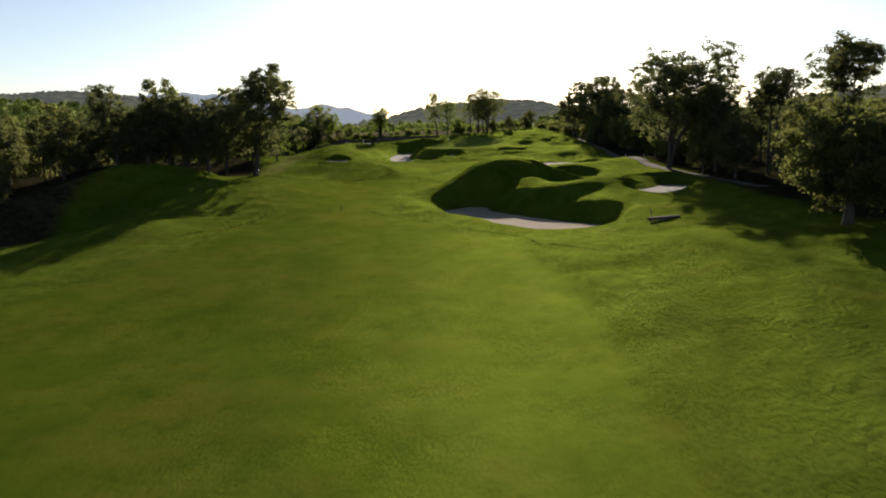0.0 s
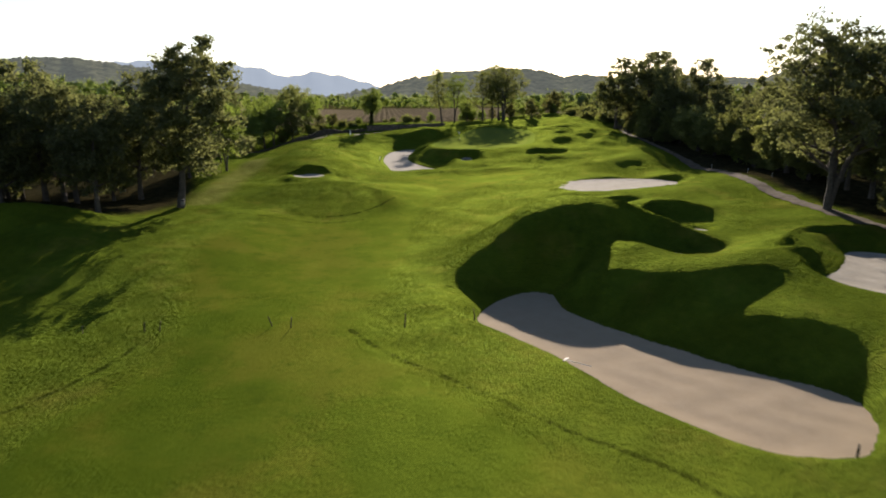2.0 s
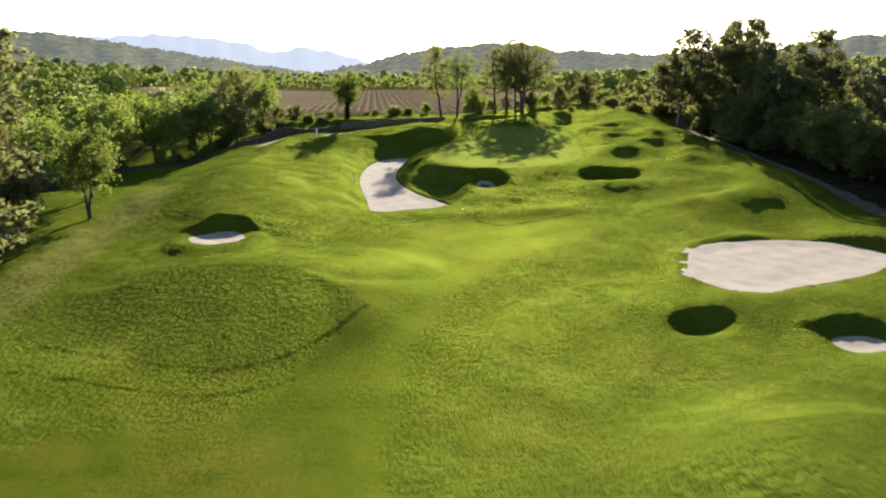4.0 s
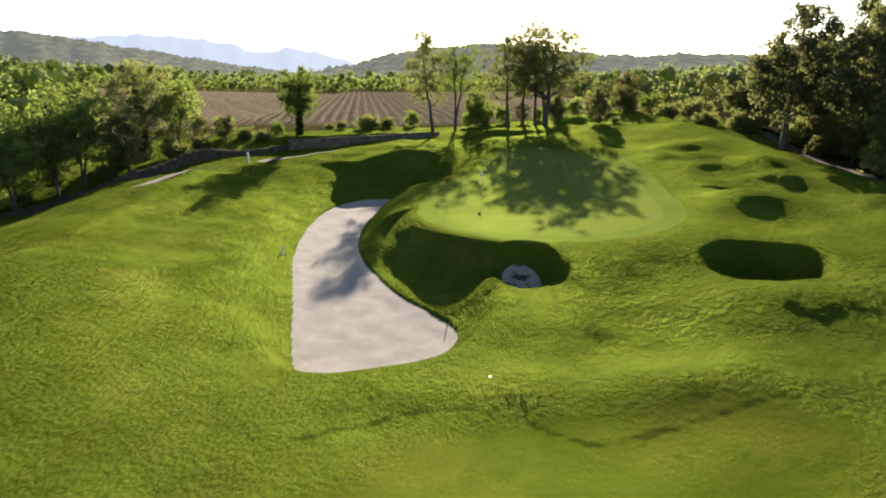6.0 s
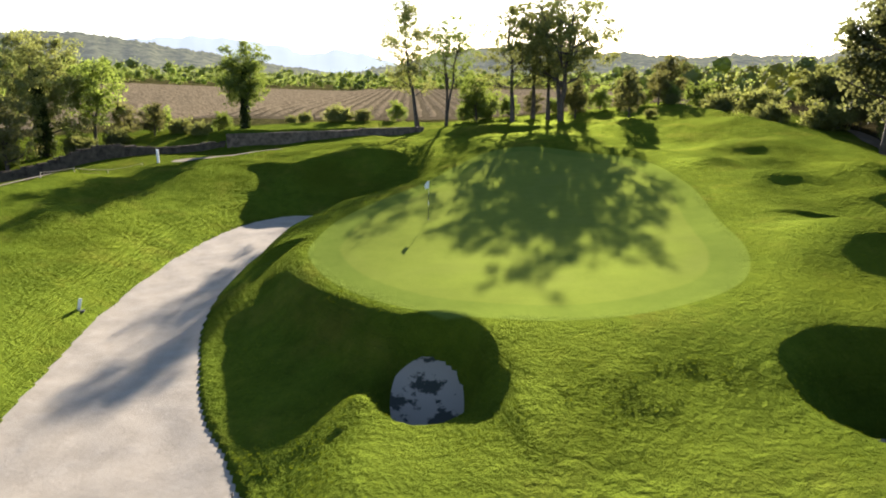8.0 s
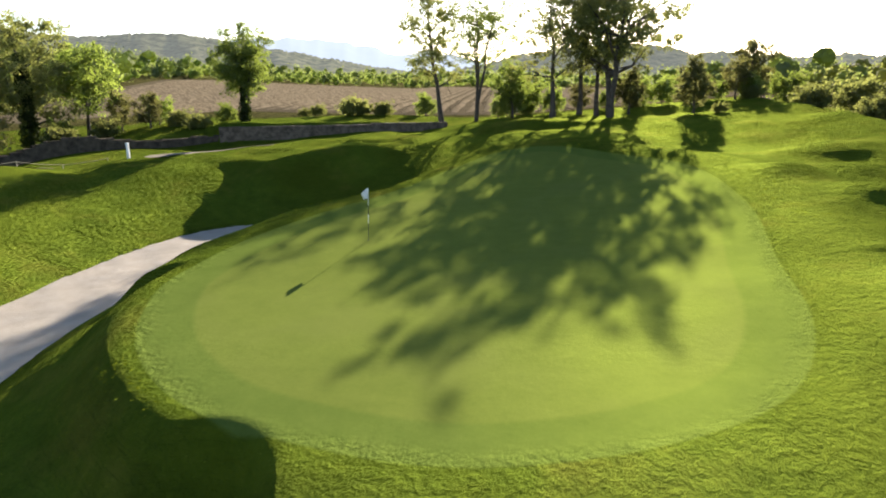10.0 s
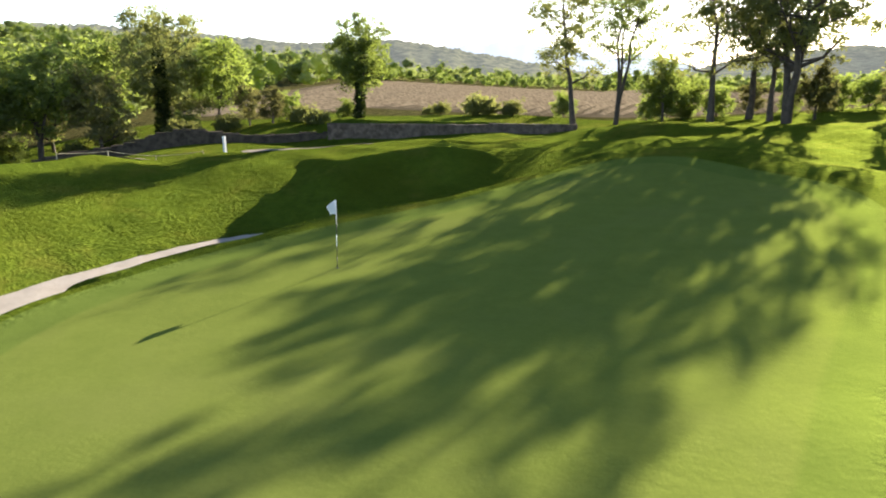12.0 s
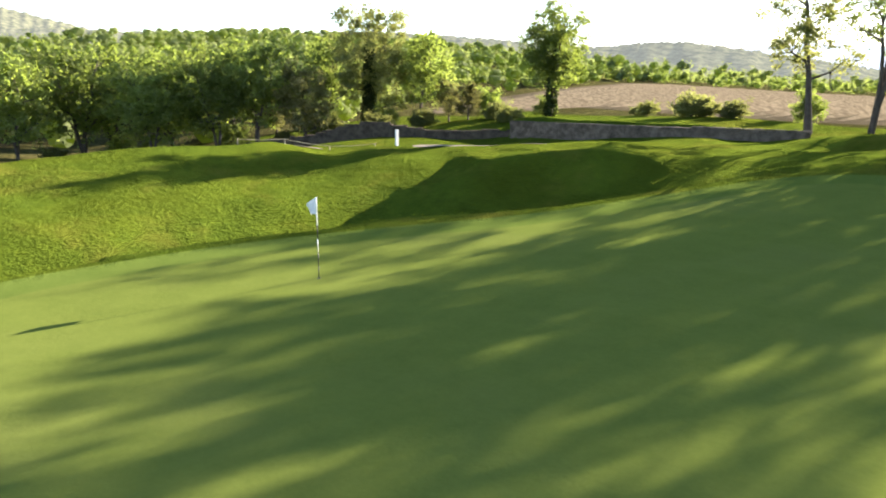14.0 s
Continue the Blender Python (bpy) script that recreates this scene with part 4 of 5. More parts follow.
for x, y, turn, s in ((-42.5, 113.5, 70, 0.86), (-48, 121, 170, 0.9), (41.5, 98, 30, 0.85), (44, 108, 200, 0.8), (44.5, 113, 310, 0.8), (47, 118, 80, 0.75), (46, 131, 150, 0.65), (48, 146, 260, 0.65), (49, 160, 20, 0.7), (46, 172, 120, 0.95), (44.5, 184, 220, 1.15), (39.8, 192.5, 330, 1.05), (50, 190, 60, 1.15), (55, 178, 160, 1.05), (52, 204, 270, 0.9), (57, 150, 10, 0.8), (55, 132, 100, 0.75), (55, 112, 200, 0.8), (51, 94, 300, 0.75), (52, 84, 20, 0.7), (62, 165, 70, 0.85)):
    put(wood_pine, x, y, turn, s)
for x, y, turn, s in ((-37, 107, 15, 0.8), (-45, 112, 95, 1.0), (-52, 108, 185, 0.85), (-60, 114, 275, 0.75), (-68, 104, 45, 0.7), (-77, 112, 135, 0.65), (-86, 106, 225, 0.65), (-55, 124, 315, 0.85), (-66, 122, 60, 0.7), (-80, 124, 150, 0.65)):
    put(wood_pine, x, y, turn, s)
put(lone_pine, 62, 82, 220, 1.0), put(lone_pine, 46.5, 92, 70, 0.82)
for x, y, turn, s in ((44.5, 126, 0, 0.8), (46, 138, 90, 0.75), (45.5, 151, 180, 0.65), (46, 164, 270, 0.6), (43.5, 119, 40, 0.6), (44, 177, 10, 0.75), (46.5, 187, 100, 0.8), (48, 199, 200, 0.75), (46, 169, 300, 0.7), (45, 157, 50, 0.75), (46, 143, 150, 0.8), (44, 210, 20, 0.55), (53, 214, 80, 0.7)):
    put(round_oak, x, y, turn, s)
for x, y, turn, s in ((-12.6, 213.4, 40, 0.6), (-6.2, 214.9, 100, 0.75), (-8.2, 214.6, 10, 0.7), (-14.5, 215, 200, 0.5), (36, 205, 0, 1.2), (33.5, 212, 90, 1.3), (38, 212, 180, 1.7), (40.5, 203, 270, 1.5), (-22.5, 207.5, 20, 0.8), (-25, 208.5, 120, 0.9), (24.5, 206.5, 0, 0.45), (41, 30, 0, 1.0), (-31, 199.5, 0, 1.0), (-37, 193.5, 120, 0.8), (-42.5, 186.5, 240, 0.8), (-47.5, 177, 10, 0.9), (-29.5, 203.5, 130, 0.9), (-38, 198.5, 190, 1.1)):
    put(bush, x, y, turn, s)
for x, y, turn, s in ((-2.5, 219, 60, 0.7), (8.5, 219, 160, 0.9), (19.5, 219, 260, 0.8), (25.5, 221, 10, 0.9), (-21, 210.5, 100, 0.6), (30, 218, 50, 0.7), (34.5, 221, 140, 1.0), (-28, 210, 0, 0.8), (-32.5, 201.5, 70, 0.7), (-36.3, 196.5, 140, 0.75), (-41, 190.5, 210, 0.8), (-43.5, 184, 280, 0.8), (-49.5, 183, 350, 0.9)):
    put(fresh_bush, x, y, turn, s)


rng = np.random.default_rng(61)
for k, y in enumerate(np.arange(118, 212, 3.1)):
    x = (45.4 if y < 165 else 41.2) + 0.035 * max(0, y - 160) + rng.random() * 2.5
    put((brown_tree, bush, fresh_bush, brown_tree, dark_tree, bush)[k % 6], x, y, 360 * rng.random(), (0.5, 1.7, 0.9, 0.6, 0.55, 1.5)[k % 6] * (0.8 + 0.4 * rng.random()))
for k, x in enumerate(np.arange(5.5, 30, 2.7)):
    put((fresh_bush, bush, fresh_bush, brown_tree)[k % 4], x, 216.5 + 2.5 * rng.random(), 360 * rng.random(), (0.6, 0.65, 0.72, 0.36)[k % 4] * (0.8 + 0.4 * rng.random()))


def ball(level):
    """Corners and faces of a round lump: an icosahedron, its faces quartered level times."""
    bm = bmesh.new()
    bmesh.ops.create_icosphere(bm, subdivisions=level, radius=1.0)
    v, f = np.array([p.co[:] for p in bm.verts]), np.array([[q.index for q in t.verts] for t in bm.faces])
    bm.free()
    return v, f


def woodland(label, mat, spots, size, per, leaf_size, seed, level=2, lobes=4):
    """A far wood as one mass: each crown of ragged lumps with leaves standing out of them."""
    rng = np.random.default_rng(seed)
    p = np.array(spots)
    z = height(p[:, 0], p[:, 1])
    s = size * (0.55 + 0.8 * rng.random(len(p)))
    c = np.repeat(np.c_[p, z], lobes, 0)
    big = np.repeat(s, lobes)
    c = c + np.c_[rng.normal(size=(len(c), 2)) * 0.3 * big[:, None], big * (0.15 + 0.8 * rng.random(len(c)))]
    r = big * (0.24 + 0.22 * rng.random(len(c)))
    v0, f0 = ball(level)
    lump = c[:, None, :] + v0[None] * (r[:, None] * (0.42 + 0.36 * rng.random((len(c), len(v0)))))[:, :, None] * (1, 1, 0.85)
    faces = (f0[None] + (np.arange(len(c)) * len(v0))[:, None, None]).reshape(-1, 3)
    lv, lq = leaves(c, r, per, leaf_size * 0.7, rng, 0.85, 0.75)
    lq = lq + lump.shape[0] * lump.shape[1]
    faces = np.concatenate([faces, lq[:, :3], lq[:, [0, 2, 3]]])
    return tagged(new("woodland", mesh_of("woodland", np.concatenate([lump.reshape(-1, 3), lv]), faces, mat)), label, "wood", kind="stuff")


def scatter(seed, count, x0, x1, y0, y1, keep):
    rng = np.random.default_rng(seed)
    out = []
    while len(out) < count:
        x, y = x0 + (x1 - x0) * rng.random(), y0 + (y1 - y0) * rng.random()
        if keep(x, y):
            out.append((x, y))
    return out


off_field = lambda x, y: distance(np.array([x]), np.array([y]), FIELD, 50.0)[0] > 4
on_slope = lambda x, y: off_field(x, y) and x < -46 - 0.35 * (y - 200)
woodland("leafy olive-green oak wood on the slope", LEAF_FAR, scatter(41, 560, -360, -46, 165, 430, on_slope), 6.5, 30, 0.40, 1)
woodland("fresh green oak wood on the slope", LEAF_FAR_FRESH, scatter(42, 360, -340, -56, 165, 430, on_slope), 6.0, 30, 0.38, 2)
woodland("green scrub and trees beyond the ploughed field", LEAF_FAR_FRESH, scatter(43, 300, -260, 260, 396, 600, off_field), 4.6, 34, 0.46, 3, 1)
woodland("darker trees beyond the ploughed field", LEAF_FAR, scatter(44, 300, -320, 330, 410, 800, off_field), 6.5, 30, 0.6, 4, 1)
woodland("scrub wood beside the field", LEAF_FAR, scatter(45, 260, 50, 260, 222, 420, off_field), 5.2, 22, 0.38, 5)
woodland("scrub and small oaks behind the ridge", LEAF_OAK, scatter(46, 150, 42, 200, 216, 400, off_field), 4.6, 24, 0.34, 6)
woodland("dark wood beside the hole", LEAF_PINE, scatter(47, 150, 58, 150, 20, 215, lambda x, y: True), 7.5, 40, 0.45, 7, 1)
woodland("dark wood at the foot of the hole", LEAF_PINE, scatter(48, 170, -190, -80, 60, 175, lambda x, y: True), 7.5, 50, 0.45, 8, 1)
woodland("far woods in the valley", LEAF_FAR, scatter(49, 520, -900, 800, 700, 1350, lambda x, y: True), 10.0, 14, 1.2, 9, 1)


# ---- tufts of rough grass ----
def tufts(name, spots, low, high, seed, label):
    """Many small tufts of grass blades."""
    rng = np.random.default_rng(seed)
    p = np.array(spots)
    n, per = len(p), 4
    z = height(p[:, 0], p[:, 1]) + uneven(p[:, 0], p[:, 1]) + 0.8 * shaggy(p[:, 0], p[:, 1])
    lump = 0.5 * lumps(p[:, 0], p[:, 1], 0.6, 51) + 0.5 * lumps(p[:, 0] + 0.5 * p[:, 1], p[:, 1], 1.9, 52)
    tall = np.repeat((low + (high - low) * lump**1.5 * (1 + 0.7 * unmown(p[:, 0], p[:, 1]))) * (0.7 + 0.6 * rng.random(n)), per)
    base = np.repeat(np.c_[p, z - 0.02], per, 0) + np.c_[rng.normal(size=(n * per, 2)) * 0.05, np.zeros(n * per)]
    a = rng.random(n * per) * 2 * math.pi
    side = np.c_[np.cos(a), np.sin(a), np.zeros(n * per)] * (0.025 + 0.25 * tall)[:, None]
    tip = base + np.c_[rng.normal(size=(n * per, 2)) * (0.4 * tall)[:, None], tall]
    verts = np.stack([base - side, base + side, tip], 1).reshape(-1, 3)
    return tagged(new(name, mesh_of(name, verts, np.arange(3 * n * per).reshape(-1, 3), BLADES)), label, "grass", kind="stuff")


def turf_spots(seed, count, x0, x1, y0, y1):
    """Places in the rough, clear of fairway, green, sand, woods and paths."""
    rng = np.random.default_rng(seed)
    x, y = x0 + (x1 - x0) * rng.random(count), y0 + (y1 - y0) * rng.random(count)
    keep = (distance(x, y, FAIRWAY, 4.0) > 0.3 * rng.random(count)) & (distance(x, y, GREEN, 4.0) > 0.25)
    keep &= rng.random(count) < np.clip(1.4 * unmown(x, y), 0.3, 1)
    for b in BUNKERS.values():
        keep &= distance(x, y, b[0], 3.0) > 0.15
    return np.c_[x, y][keep]


tufts("rough_grass", turf_spots(71, 44000, -17, 24, 142, 162), 0.01, 0.035, 1, "tufted green rough grass before the green")
tufts("rough_grass", turf_spots(72, 30000, -8, 31, 60, 108), 0.012, 0.05, 2, "tufted green rough grass round the great mound")
tufts("rough_grass", turf_spots(73, 10000, -26, -8, 108, 128), 0.01, 0.035, 3, "tufted green rough grass on the mound")
tufts("rough_grass", turf_spots(74, 14000, -30, 34, 172, 200), 0.01, 0.04, 4, "tufted green rough grass on the banks")
tufts("rough_grass", turf_spots(75, 14000, 8, 30, 18, 58), 0.012, 0.05, 5, "tufted green rough grass beside the fairway")


# ---- walls, paths and the ploughed field ----
def stone_wall(name, line, low, high, thick, label, seed, mat=STONE):
    """A dry-stone wall along a line: a core and rough stones set proud of it."""
    rng = np.random.default_rng(seed)
    root = thing(name, 0, 0, 0, label, "wall", kind="structure")
    line = np.array(line, float)
    lens = np.r_[0, np.cumsum(np.linalg.norm(np.diff(line, axis=0), axis=1))]
    at = lambda s: np.array([np.interp(s, lens, line[:, 0]), np.interp(s, lens, line[:, 1])])
    boxes, core = [], []

    def block(s0, s1, z0, z1, out, wide):
        a, b = at(s0), at(s1)
        t = (b - a) / (np.linalg.norm(b - a) + 1e-9)
        n = np.array([t[1], -t[0]])
        v = []
        for q, z in ((a, z0), (b, z0), (b, z1), (a, z1)):
            for o in (out, out - wide):
                j = rng.normal(size=3) * 0.012
                v.append((q[0] + n[0] * o + j[0], q[1] + n[1] * o + j[1], z + j[2]))
        return v, [(0, 2, 4, 6), (1, 7, 5, 3), (0, 1, 3, 2), (2, 3, 5, 4), (4, 5, 7, 6), (6, 7, 1, 0)]

    total = lens[-1]
    for k in range(int(total / 0.9)):
        s0, s1 = k * 0.9, min((k + 1) * 0.9, total)
        m = (s0 + s1) / 2
        if high(m) - low(m) > 0.15:
            core.append(block(s0, s1, low(m) - 0.4, high(m) - 0.06, -0.04, thick - 0.1))
    z_top = max(high(s) for s in np.linspace(0, total, 40))
    z = min(low(s) for s in np.linspace(0, total, 40)) - 0.2
    while z < z_top:
        h = 0.13 + 0.10 * rng.random()
        s = rng.random() * 0.3
        while s < total:
            w = 0.22 + 0.34 * rng.random()
            m = min(s + w / 2, total)
            if low(m) - 0.2 < z and z + h * 0.6 < high(m) and s + w < total:
                boxes.append(block(s + 0.012, s + w - 0.012, z + 0.01, z + h - 0.012, 0.05 * rng.random() - 0.01, 0.25))
            s += w
        z += h
    v, f = joined(core)
    part("core", mesh_of("core", v, f, mat), root)
    v, f = joined(boxes)
    tagged(part("stones", mesh_of("stones", v, f, mat), root), kind="stuff")
    return root


stone_wall("terrace_wall", [(-18.3, 203.3), (-9, 206.6), (1.2, 210.7)], lambda s: 7.8 + 0.075 * s, lambda s: 9.90 + 0.003 * s, 0.5,
           "low grey dry-stone wall holding up a grass terrace", 3)
LEFT_WALL = [(-18.6, 204.2), (-27.5, 196.0), (-36, 185.5), (-43.5, 177.0), (-53, 166.0), (-62, 154)]
wall_ground = np.array([ground_z(x, y) for x, y in smooth_line(LEFT_WALL, 0, 8)])
wall_s = np.r_[0, np.cumsum(np.linalg.norm(np.diff(smooth_line(LEFT_WALL, 0, 8), axis=0), axis=1))]
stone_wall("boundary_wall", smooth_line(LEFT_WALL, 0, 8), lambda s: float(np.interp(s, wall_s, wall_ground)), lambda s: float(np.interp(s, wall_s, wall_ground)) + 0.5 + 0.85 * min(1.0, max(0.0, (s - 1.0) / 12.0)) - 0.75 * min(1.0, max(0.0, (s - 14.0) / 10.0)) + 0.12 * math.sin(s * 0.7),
           0.5, "long old dry-stone boundary wall in shade", 4, SHADED_STONE)


def strip(name, points, wide, mat, label, category, lift=0.03, kind="structure"):
    line = smooth_line(points, 0, 10)
    t = np.gradient(line, axis=0)
    t /= np.linalg.norm(t, axis=1)[:, None]
    n = np.stack([t[:, 1], -t[:, 0]], 1)
    rng = np.random.default_rng(9)
    cols = np.linspace(-1, 1, 7)
    verts = []
    for c in cols:
        edge = 1 + (0.14 * rng.normal(size=len(line)) if abs(c) > 0.9 else 0)
        p = line + n * (c * wide / 2 * edge)[:, None] if np.ndim(edge) else line + n * c * wide / 2
        verts.append(np.c_[p, height(p[:, 0], p[:, 1]) + (0.02 + 0.85 * uneven(p[:, 0], p[:, 1])) * (p[:, 0] > 20) + lift * (1 - 0.7 * abs(c))])
    m = len(line)
    g = np.arange(len(cols) * m).reshape(len(cols), m)
    q = np.stack([g[:-1, :-1], g[1:, :-1], g[1:, 1:], g[:-1, 1:]], -1).reshape(-1, 4)
    return tagged(new(name, mesh_of(name, np.concatenate(verts), q[:, ::-1], mat, True)), label, category, kind=kind)


strip("path", [(-29.6, 172), (-28.4, 178), (-26.9, 185), (-25.0, 190.5), (-21.0, 195.8), (-14, 200.3), (-8.5, 202.4), (-5.5, 203.6)], 2.0, PATH, "pale gravel path along the wall", "path", 0.05)
strip("path", [(39.5, 78), (37.6, 88), (36.4, 98), (36.0, 107), (36.2, 114), (36.6, 120), (37.3, 128), (37.8, 142), (38.8, 158), (40, 175), (41.2, 190), (44, 206), (50, 220)], 1.7, TRACK, "brown dirt track along the wood's edge, darkened as in shade", "path", 0.05)



def furrows():
    """Ridges of ploughed soil across the field."""
    lo, hi = FIELD.min(0), FIELD.max(0)
    c, s = math.cos(radians(4)), math.sin(radians(4))
    verts, faces = [], []
    for u in np.arange(-200, 140, 1.9):
        w = np.arange(200, 430, 2.5)
        x, y = u * c - (w - 230) * s, u * s + w * c + 0.0
        deep = -distance(x, y, FIELD, 200.0)
        inside, tall = deep > 1.5, ease(deep, 1.5, 9.0)
        z = height(x, y)
        wob = 0.12 * np.sin(w * 0.35 + u)
        for k in range(len(w) - 1):
            if inside[k] and inside[k + 1]:
                n = len(verts)
                for i in (k, k + 1):
                    verts += [(x[i] - 0.5 + wob[i], y[i], z[i] - 0.02), (x[i] + wob[i], y[i], z[i] - 0.02 + tall[i] * (0.34 + 0.08 * math.sin(7 * i + u))), (x[i] + 0.5 + wob[i], y[i], z[i] - 0.02)]
                faces += [(n, n + 1, n + 4, n + 3), (n + 1, n + 2, n + 5, n + 4)]
    return tagged(new("furrows", mesh_of("furrows", verts, faces, SOIL, True)), "long parallel furrows of brown ploughed soil", "furrows", kind="stuff")


SOIL = plain("ploughed_soil", (0.160, 0.130, 0.086), 1.0, 0, 0.45, 0.9, 0.0)
furrows()


# ---- small things on the course ----
def rod(p0, p1, r0, r1, sides=8, caps=True):
    v, f = tube([p0, p1], [r0, r1], sides)
    f = list(f)
    if caps:
        v = list(v) + [np.array(p0, float), np.array(p1, float)]
        n = len(v)
        for k in range(sides):
            f.append((n - 2, (k + 1) % sides, k, k))
            f.append((n - 1, sides + k, sides + (k + 1) % sides, sides + (k + 1) % sides))
    return v, f


def solid(name, pieces, mat, smooth=False):
    """A mesh from tubes and blocks; doubled corners become triangles."""
    v, f = joined(pieces)
    bm = bmesh.new()
    vs = [bm.verts.new(p) for p in v]
    for q in f:
        u = list(dict.fromkeys(q))
        if len(u) > 2:
            try:
                bm.faces.new([vs[i] for i in u])
            except ValueError:
                pass
    bmesh.ops.recalc_face_normals(bm, faces=bm.faces)
    me = bpy.data.meshes.new(name)
    bm.to_mesh(me)
    bm.free()
    for p in me.polygons:
        p.use_smooth = smooth
    me.materials.append(mat)
    return me


def box(x0, x1, y0, y1, z0, z1):
    v = [(x, y, z) for x in (x0, x1) for y in (y0, y1) for z in (z0, z1)]
    return v, [(0, 1, 3, 2), (4, 6, 7, 5), (0, 4, 5, 1), (2, 3, 7, 6), (0, 2, 6, 4), (1, 5, 7, 3)]


def flagstick(x, y):
    root = thing("flagstick", x, y, ground_z(x, y), "white flag on a black and white banded pole in the green", "flag")
    for k in range(6):
        part("pole_band", solid("pole_band", [rod((0.01 * k, -0.006 * k, 0.37 * k - 0.02), (0.01 * (k + 1), -0.006 * (k + 1), 0.37 * (k + 1) - 0.02), 0.014, 0.013)], BLACK if k in (0, 1, 3) else WHITE, True), root, "black band" if k in (0, 1, 3) else "white band")
    rng = np.random.default_rng(2)
    nx_, nz_ = 9, 7
    v = []
    for j in range(nz_):
        for i in range(nx_):
            s, d = i / (nx_ - 1), j / (nz_ - 1)
            v.append((0.06 - 0.27 * s * (1 - 0.25 * d), -0.036 + 0.08 * math.sin(6 * s + 2.0 * d) * s - 0.12 * s, 2.2 - 0.46 * d * (1 - 0.45 * s) - 0.24 * s ** 1.5))
    g = np.arange(nx_ * nz_).reshape(nz_, nx_)
    q = np.stack([g[:-1, :-1], g[:-1, 1:], g[1:, 1:], g[1:, :-1]], -1).reshape(-1, 4)
    part("flag", mesh_of("flag", v, q, WHITE, True), root, "white cloth flag")
    part("cup", solid("cup", [rod((0, 0, -0.1), (0, 0, 0.004), 0.054, 0.054, 16)], BLACK), root, "dark hole cup")
    return root


flagstick(3.1, 173.9)


def stake(x, y, high, lean, label, mat=WOOD, r=0.025, name="stake", group=""):
    root = thing(name, x, y, ground_z(x, y), label, "stake", group)
    part("shaft", solid("shaft", [rod((0, 0, -0.15), (lean[0] * 0.5, lean[1] * 0.5, high * 0.5), r, r * 0.95), rod((lean[0] * 0.5, lean[1] * 0.5, high * 0.5), (lean[0], lean[1], high), r * 0.95, r * 0.8)], mat, True), root)
    return root


ROPES = "thin dark wooden stake leaning in the fairway grass"
for x, y, h, lean in ((-21.0, 79.5, 1.0, (0.05, 0)), (-20.1, 79.5, 1.0, (0.25, 0.1)), (-13.0, 80.0, 1.0, (-0.45, 0.1)), (-11.8, 79.7, 1.1, (0.15, 0)), (-4.5, 79.9, 1.2, (0.1, 0)), (0.1, 81.6, 1.1, (-0.05, 0)), (-25.5, 80.5, 0.9, (0.1, 0))):
    stake(x, y, 0.66 * h, (0.66 * lean[0], 0.66 * lean[1]), ROPES, WOOD, 0.035, "stake", "stakes across the fairway")
stake(15.0, 64.2, 0.75, (0.05, 0), "short dark post at the bunker's edge", WOOD, 0.06)
stake(21.2, 64.3, 0.95, (-0.1, 0), "dark post beside a timber kerb", WOOD, 0.05)

# timber kerb of the drain by the rough
root = thing("timber_kerb", 22.2, 63.6, ground_z(22.2, 63.6), "dark timber kerb lying in the rough grass", "kerb", turn=24)
for k in range(3):
    part("beam", solid("beam", [box(-1.9 + 1.3 * k, -0.65 + 1.3 * k, -0.12, 0.12, -0.1, 0.22)], WOOD), root)


def post(x, y, high, label, cap=True):
    root = thing("marker_post", x, y, ground_z(x, y), label, "post", "white marker posts")
    part("shaft", solid("shaft", [box(-0.09, 0.09, -0.09, 0.09, -0.2, high - 0.08)], WHITE), root)
    part("cap", solid("cap", [box(-0.1, 0.1, -0.1, 0.1, high - 0.08, high)], WHITE), root)
    return root


post(-21.4, 194.6, 1.25, "white wooden post beside the gravel path")


def bin_post(x, y):
    root = thing("litter_bin", x, y, ground_z(x, y), "small pale bin with a dark lid on a post", "bin")
    part("body", solid("body", [rod((0, 0, 0.25), (0, 0, 0.85), 0.2, 0.22, 14)], PATH, True), root)
    part("lid", solid("lid", [rod((0, 0, 0.85), (0, 0, 0.97), 0.25, 0.16, 14)], BLACK, True), root, "dark lid")
    part("leg", solid("leg", [rod((0, 0, -0.1), (0, 0, 0.26), 0.05, 0.05)], BLACK), root)
    return root


bin_post(-31.0, 114.2)


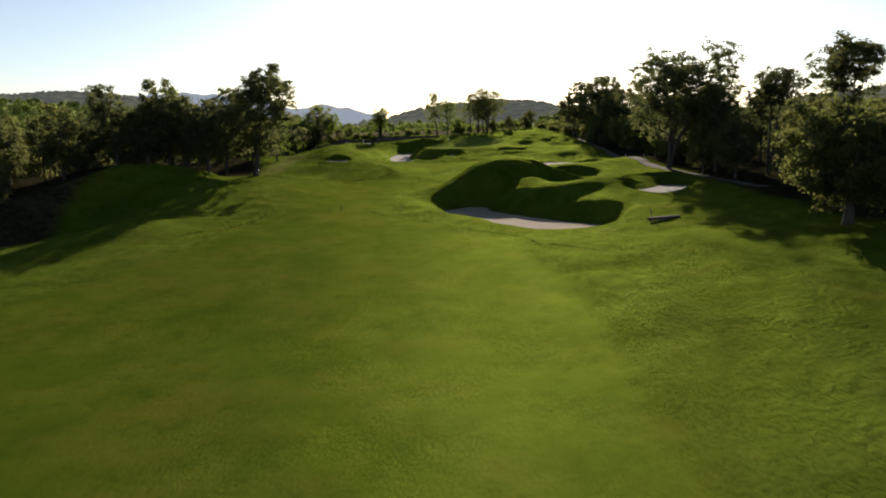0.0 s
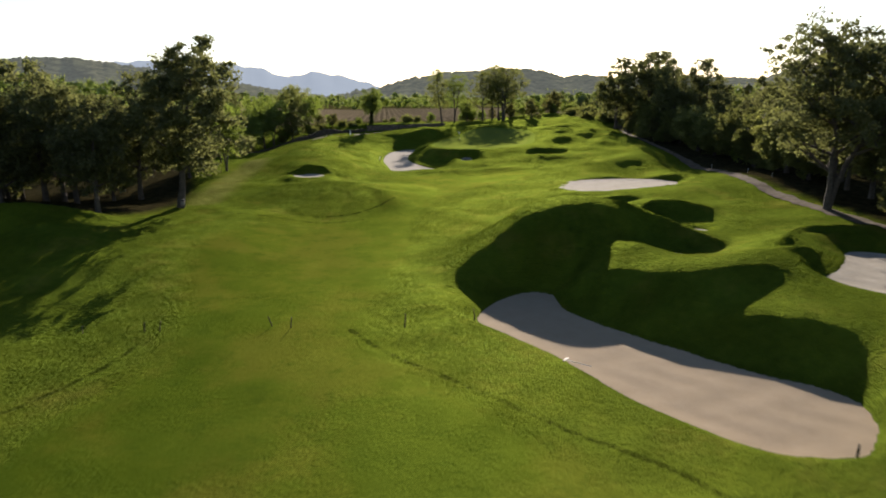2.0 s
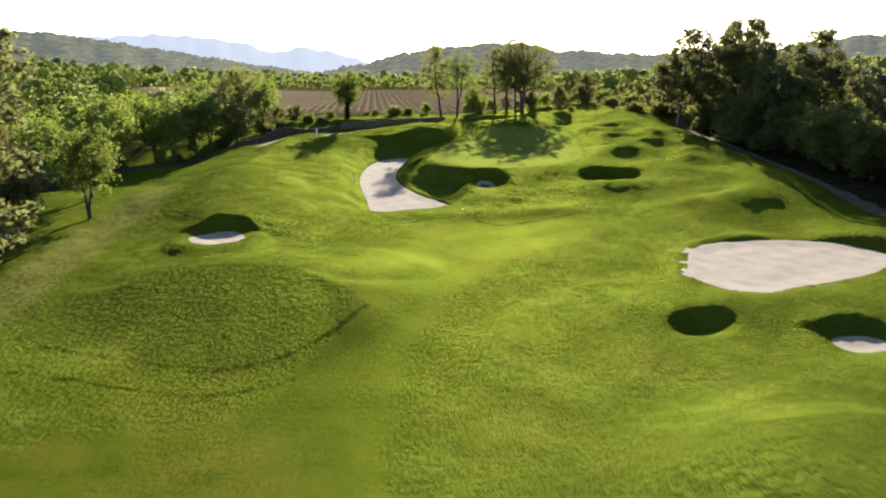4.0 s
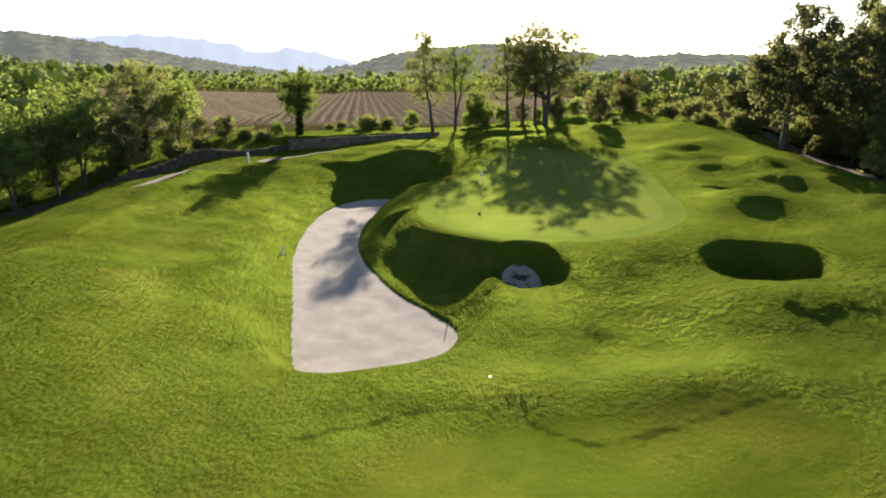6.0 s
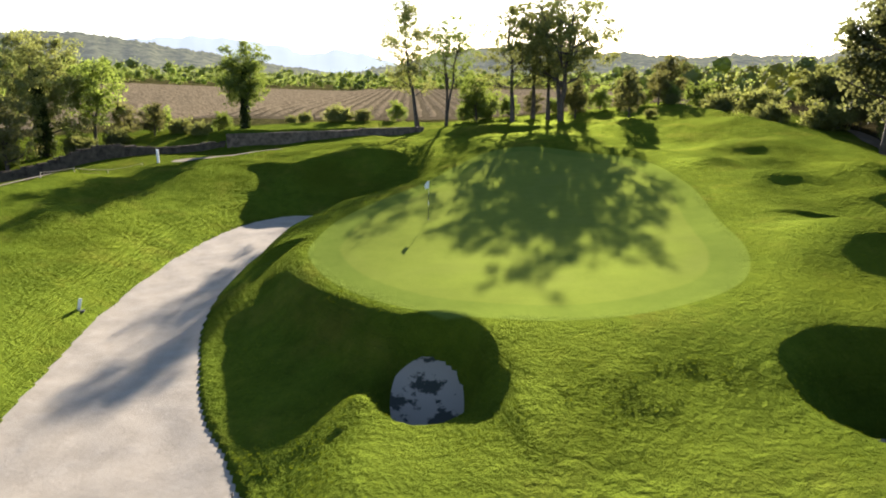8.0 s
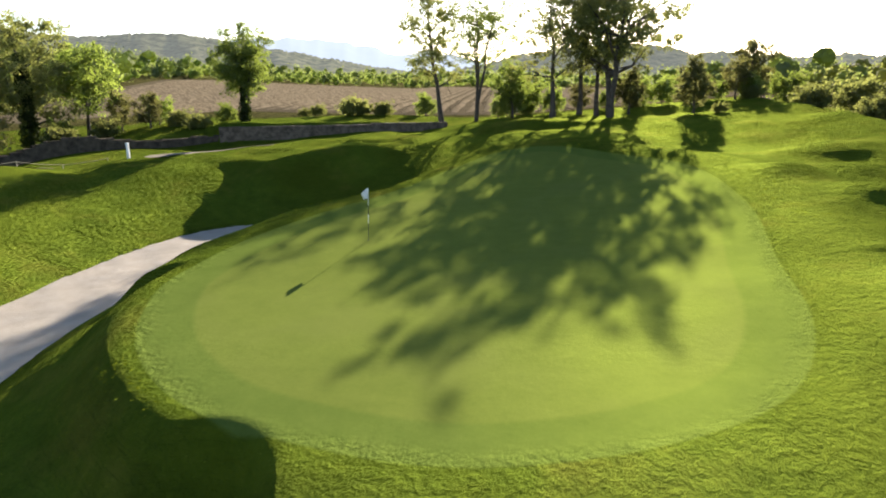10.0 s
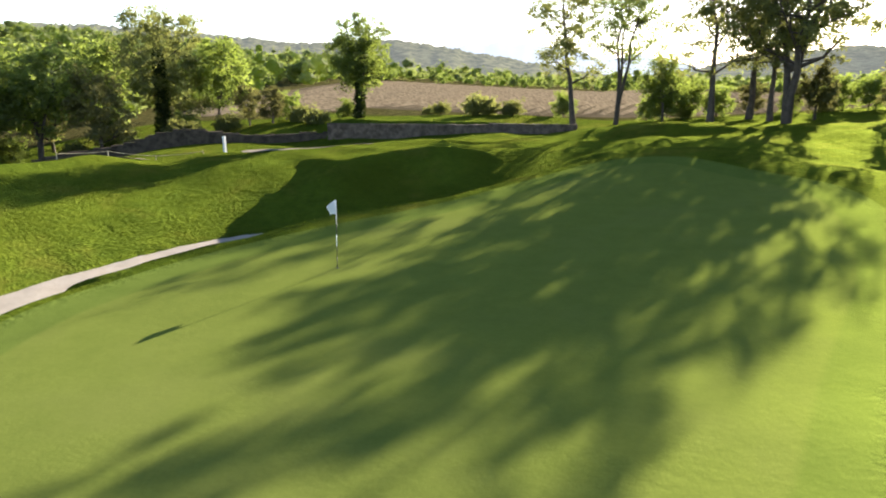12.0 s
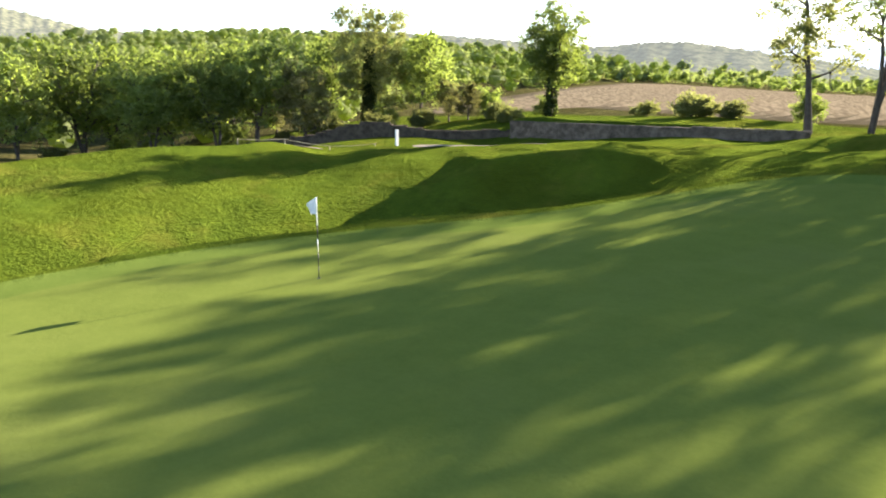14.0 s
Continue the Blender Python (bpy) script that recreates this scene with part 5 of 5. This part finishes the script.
def sign(x, y):
    root = thing("distance_marker", x, y, ground_z(x, y), "white slanted marker board on a black foot", "marker", turn=20)
    part("board", solid("board", [([(-0.06, -0.02, 0.06), (0.06, -0.02, 0.06), (0.06, 0.02, 0.06), (-0.06, 0.02, 0.06), (0.06, -0.02, 0.62), (0.22, -0.02, 0.62), (0.22, 0.02, 0.62), (0.06, 0.02, 0.62)],
                                    [(0, 1, 5, 4), (3, 7, 6, 2), (0, 4, 7, 3), (1, 2, 6, 5), (4, 5, 6, 7), (0, 3, 2, 1)])], WHITE), root)
    part("foot", solid("foot", [box(-0.24, 0.24, -0.14, 0.14, 0.0, 0.06)], BLACK), root, "black foot")
    return root


sign(-12.5, 165.5)


def rake(x, y, turn, label="bunker rake lying beside the sand"):
    root = thing("bunker_rake", x, y, ground_z(x, y) + 0.04, label, "rake", "bunker rakes", turn=turn)
    part("handle", solid("handle", [rod((0, 0, 0.02), (1.6, 0, 0.06), 0.018, 0.018)], WHITE, True), root, "pale handle")
    part("head", solid("head", [box(-0.05, 0.0, -0.3, 0.3, 0, 0.06)], BLACK), root, "dark toothed head")
    return root


rake(4.9, 74.7, -40), rake(20.5, 119.2, 10), rake(27.6, 122.4, 30), rake(-6.9, 163.6, 10)
stake(-1.1, 152.4, 0.7, (-0.05, 0.1), "dark rake handle standing at the bunker's edge", WOOD, 0.03)

root = thing("fairway_disc", 0.2, 143.6, ground_z(0.2, 143.6), "small white marker disc in the grass", "marker")
part("disc", solid("disc", [rod((0, 0, 0), (0, 0, 0.04), 0.06, 0.05, 14)], WHITE), root)

# short stakes with a slack rope along the path
line = [(-25.2, 184.0), (-24.6, 187.2), (-23.6, 190.2), (-22.2, 193.2)]
for x, y in line:
    stake(x, y, 0.36, (0, 0), "short pale stake holding a rope", ROPE, 0.04, "rope_stake", "rope stakes beside the path")
ends = [np.array((x, y, ground_z(x, y) + 0.32)) for x, y in line]
root = thing("rope", *ends[0], "slack pale rope between short stakes", "rope")
for a, b in zip(ends, ends[1:]):
    pts = [a + (b - a) * s - (0, 0, 0.25 * s * (1 - s)) - ends[0] for s in np.linspace(0, 1, 9)]
    v, f = tube(pts, [0.018] * 9, 5)
    part("span", mesh_of("span", v, f, ROPE, True), root)
for x, y in ((39.2, 137), (39.8, 127), (40, 121)):
    stake(x, y, 0.65, (0, 0), "thin white stake at the wood's edge", WHITE, 0.028, "boundary_stake", "white boundary stakes")
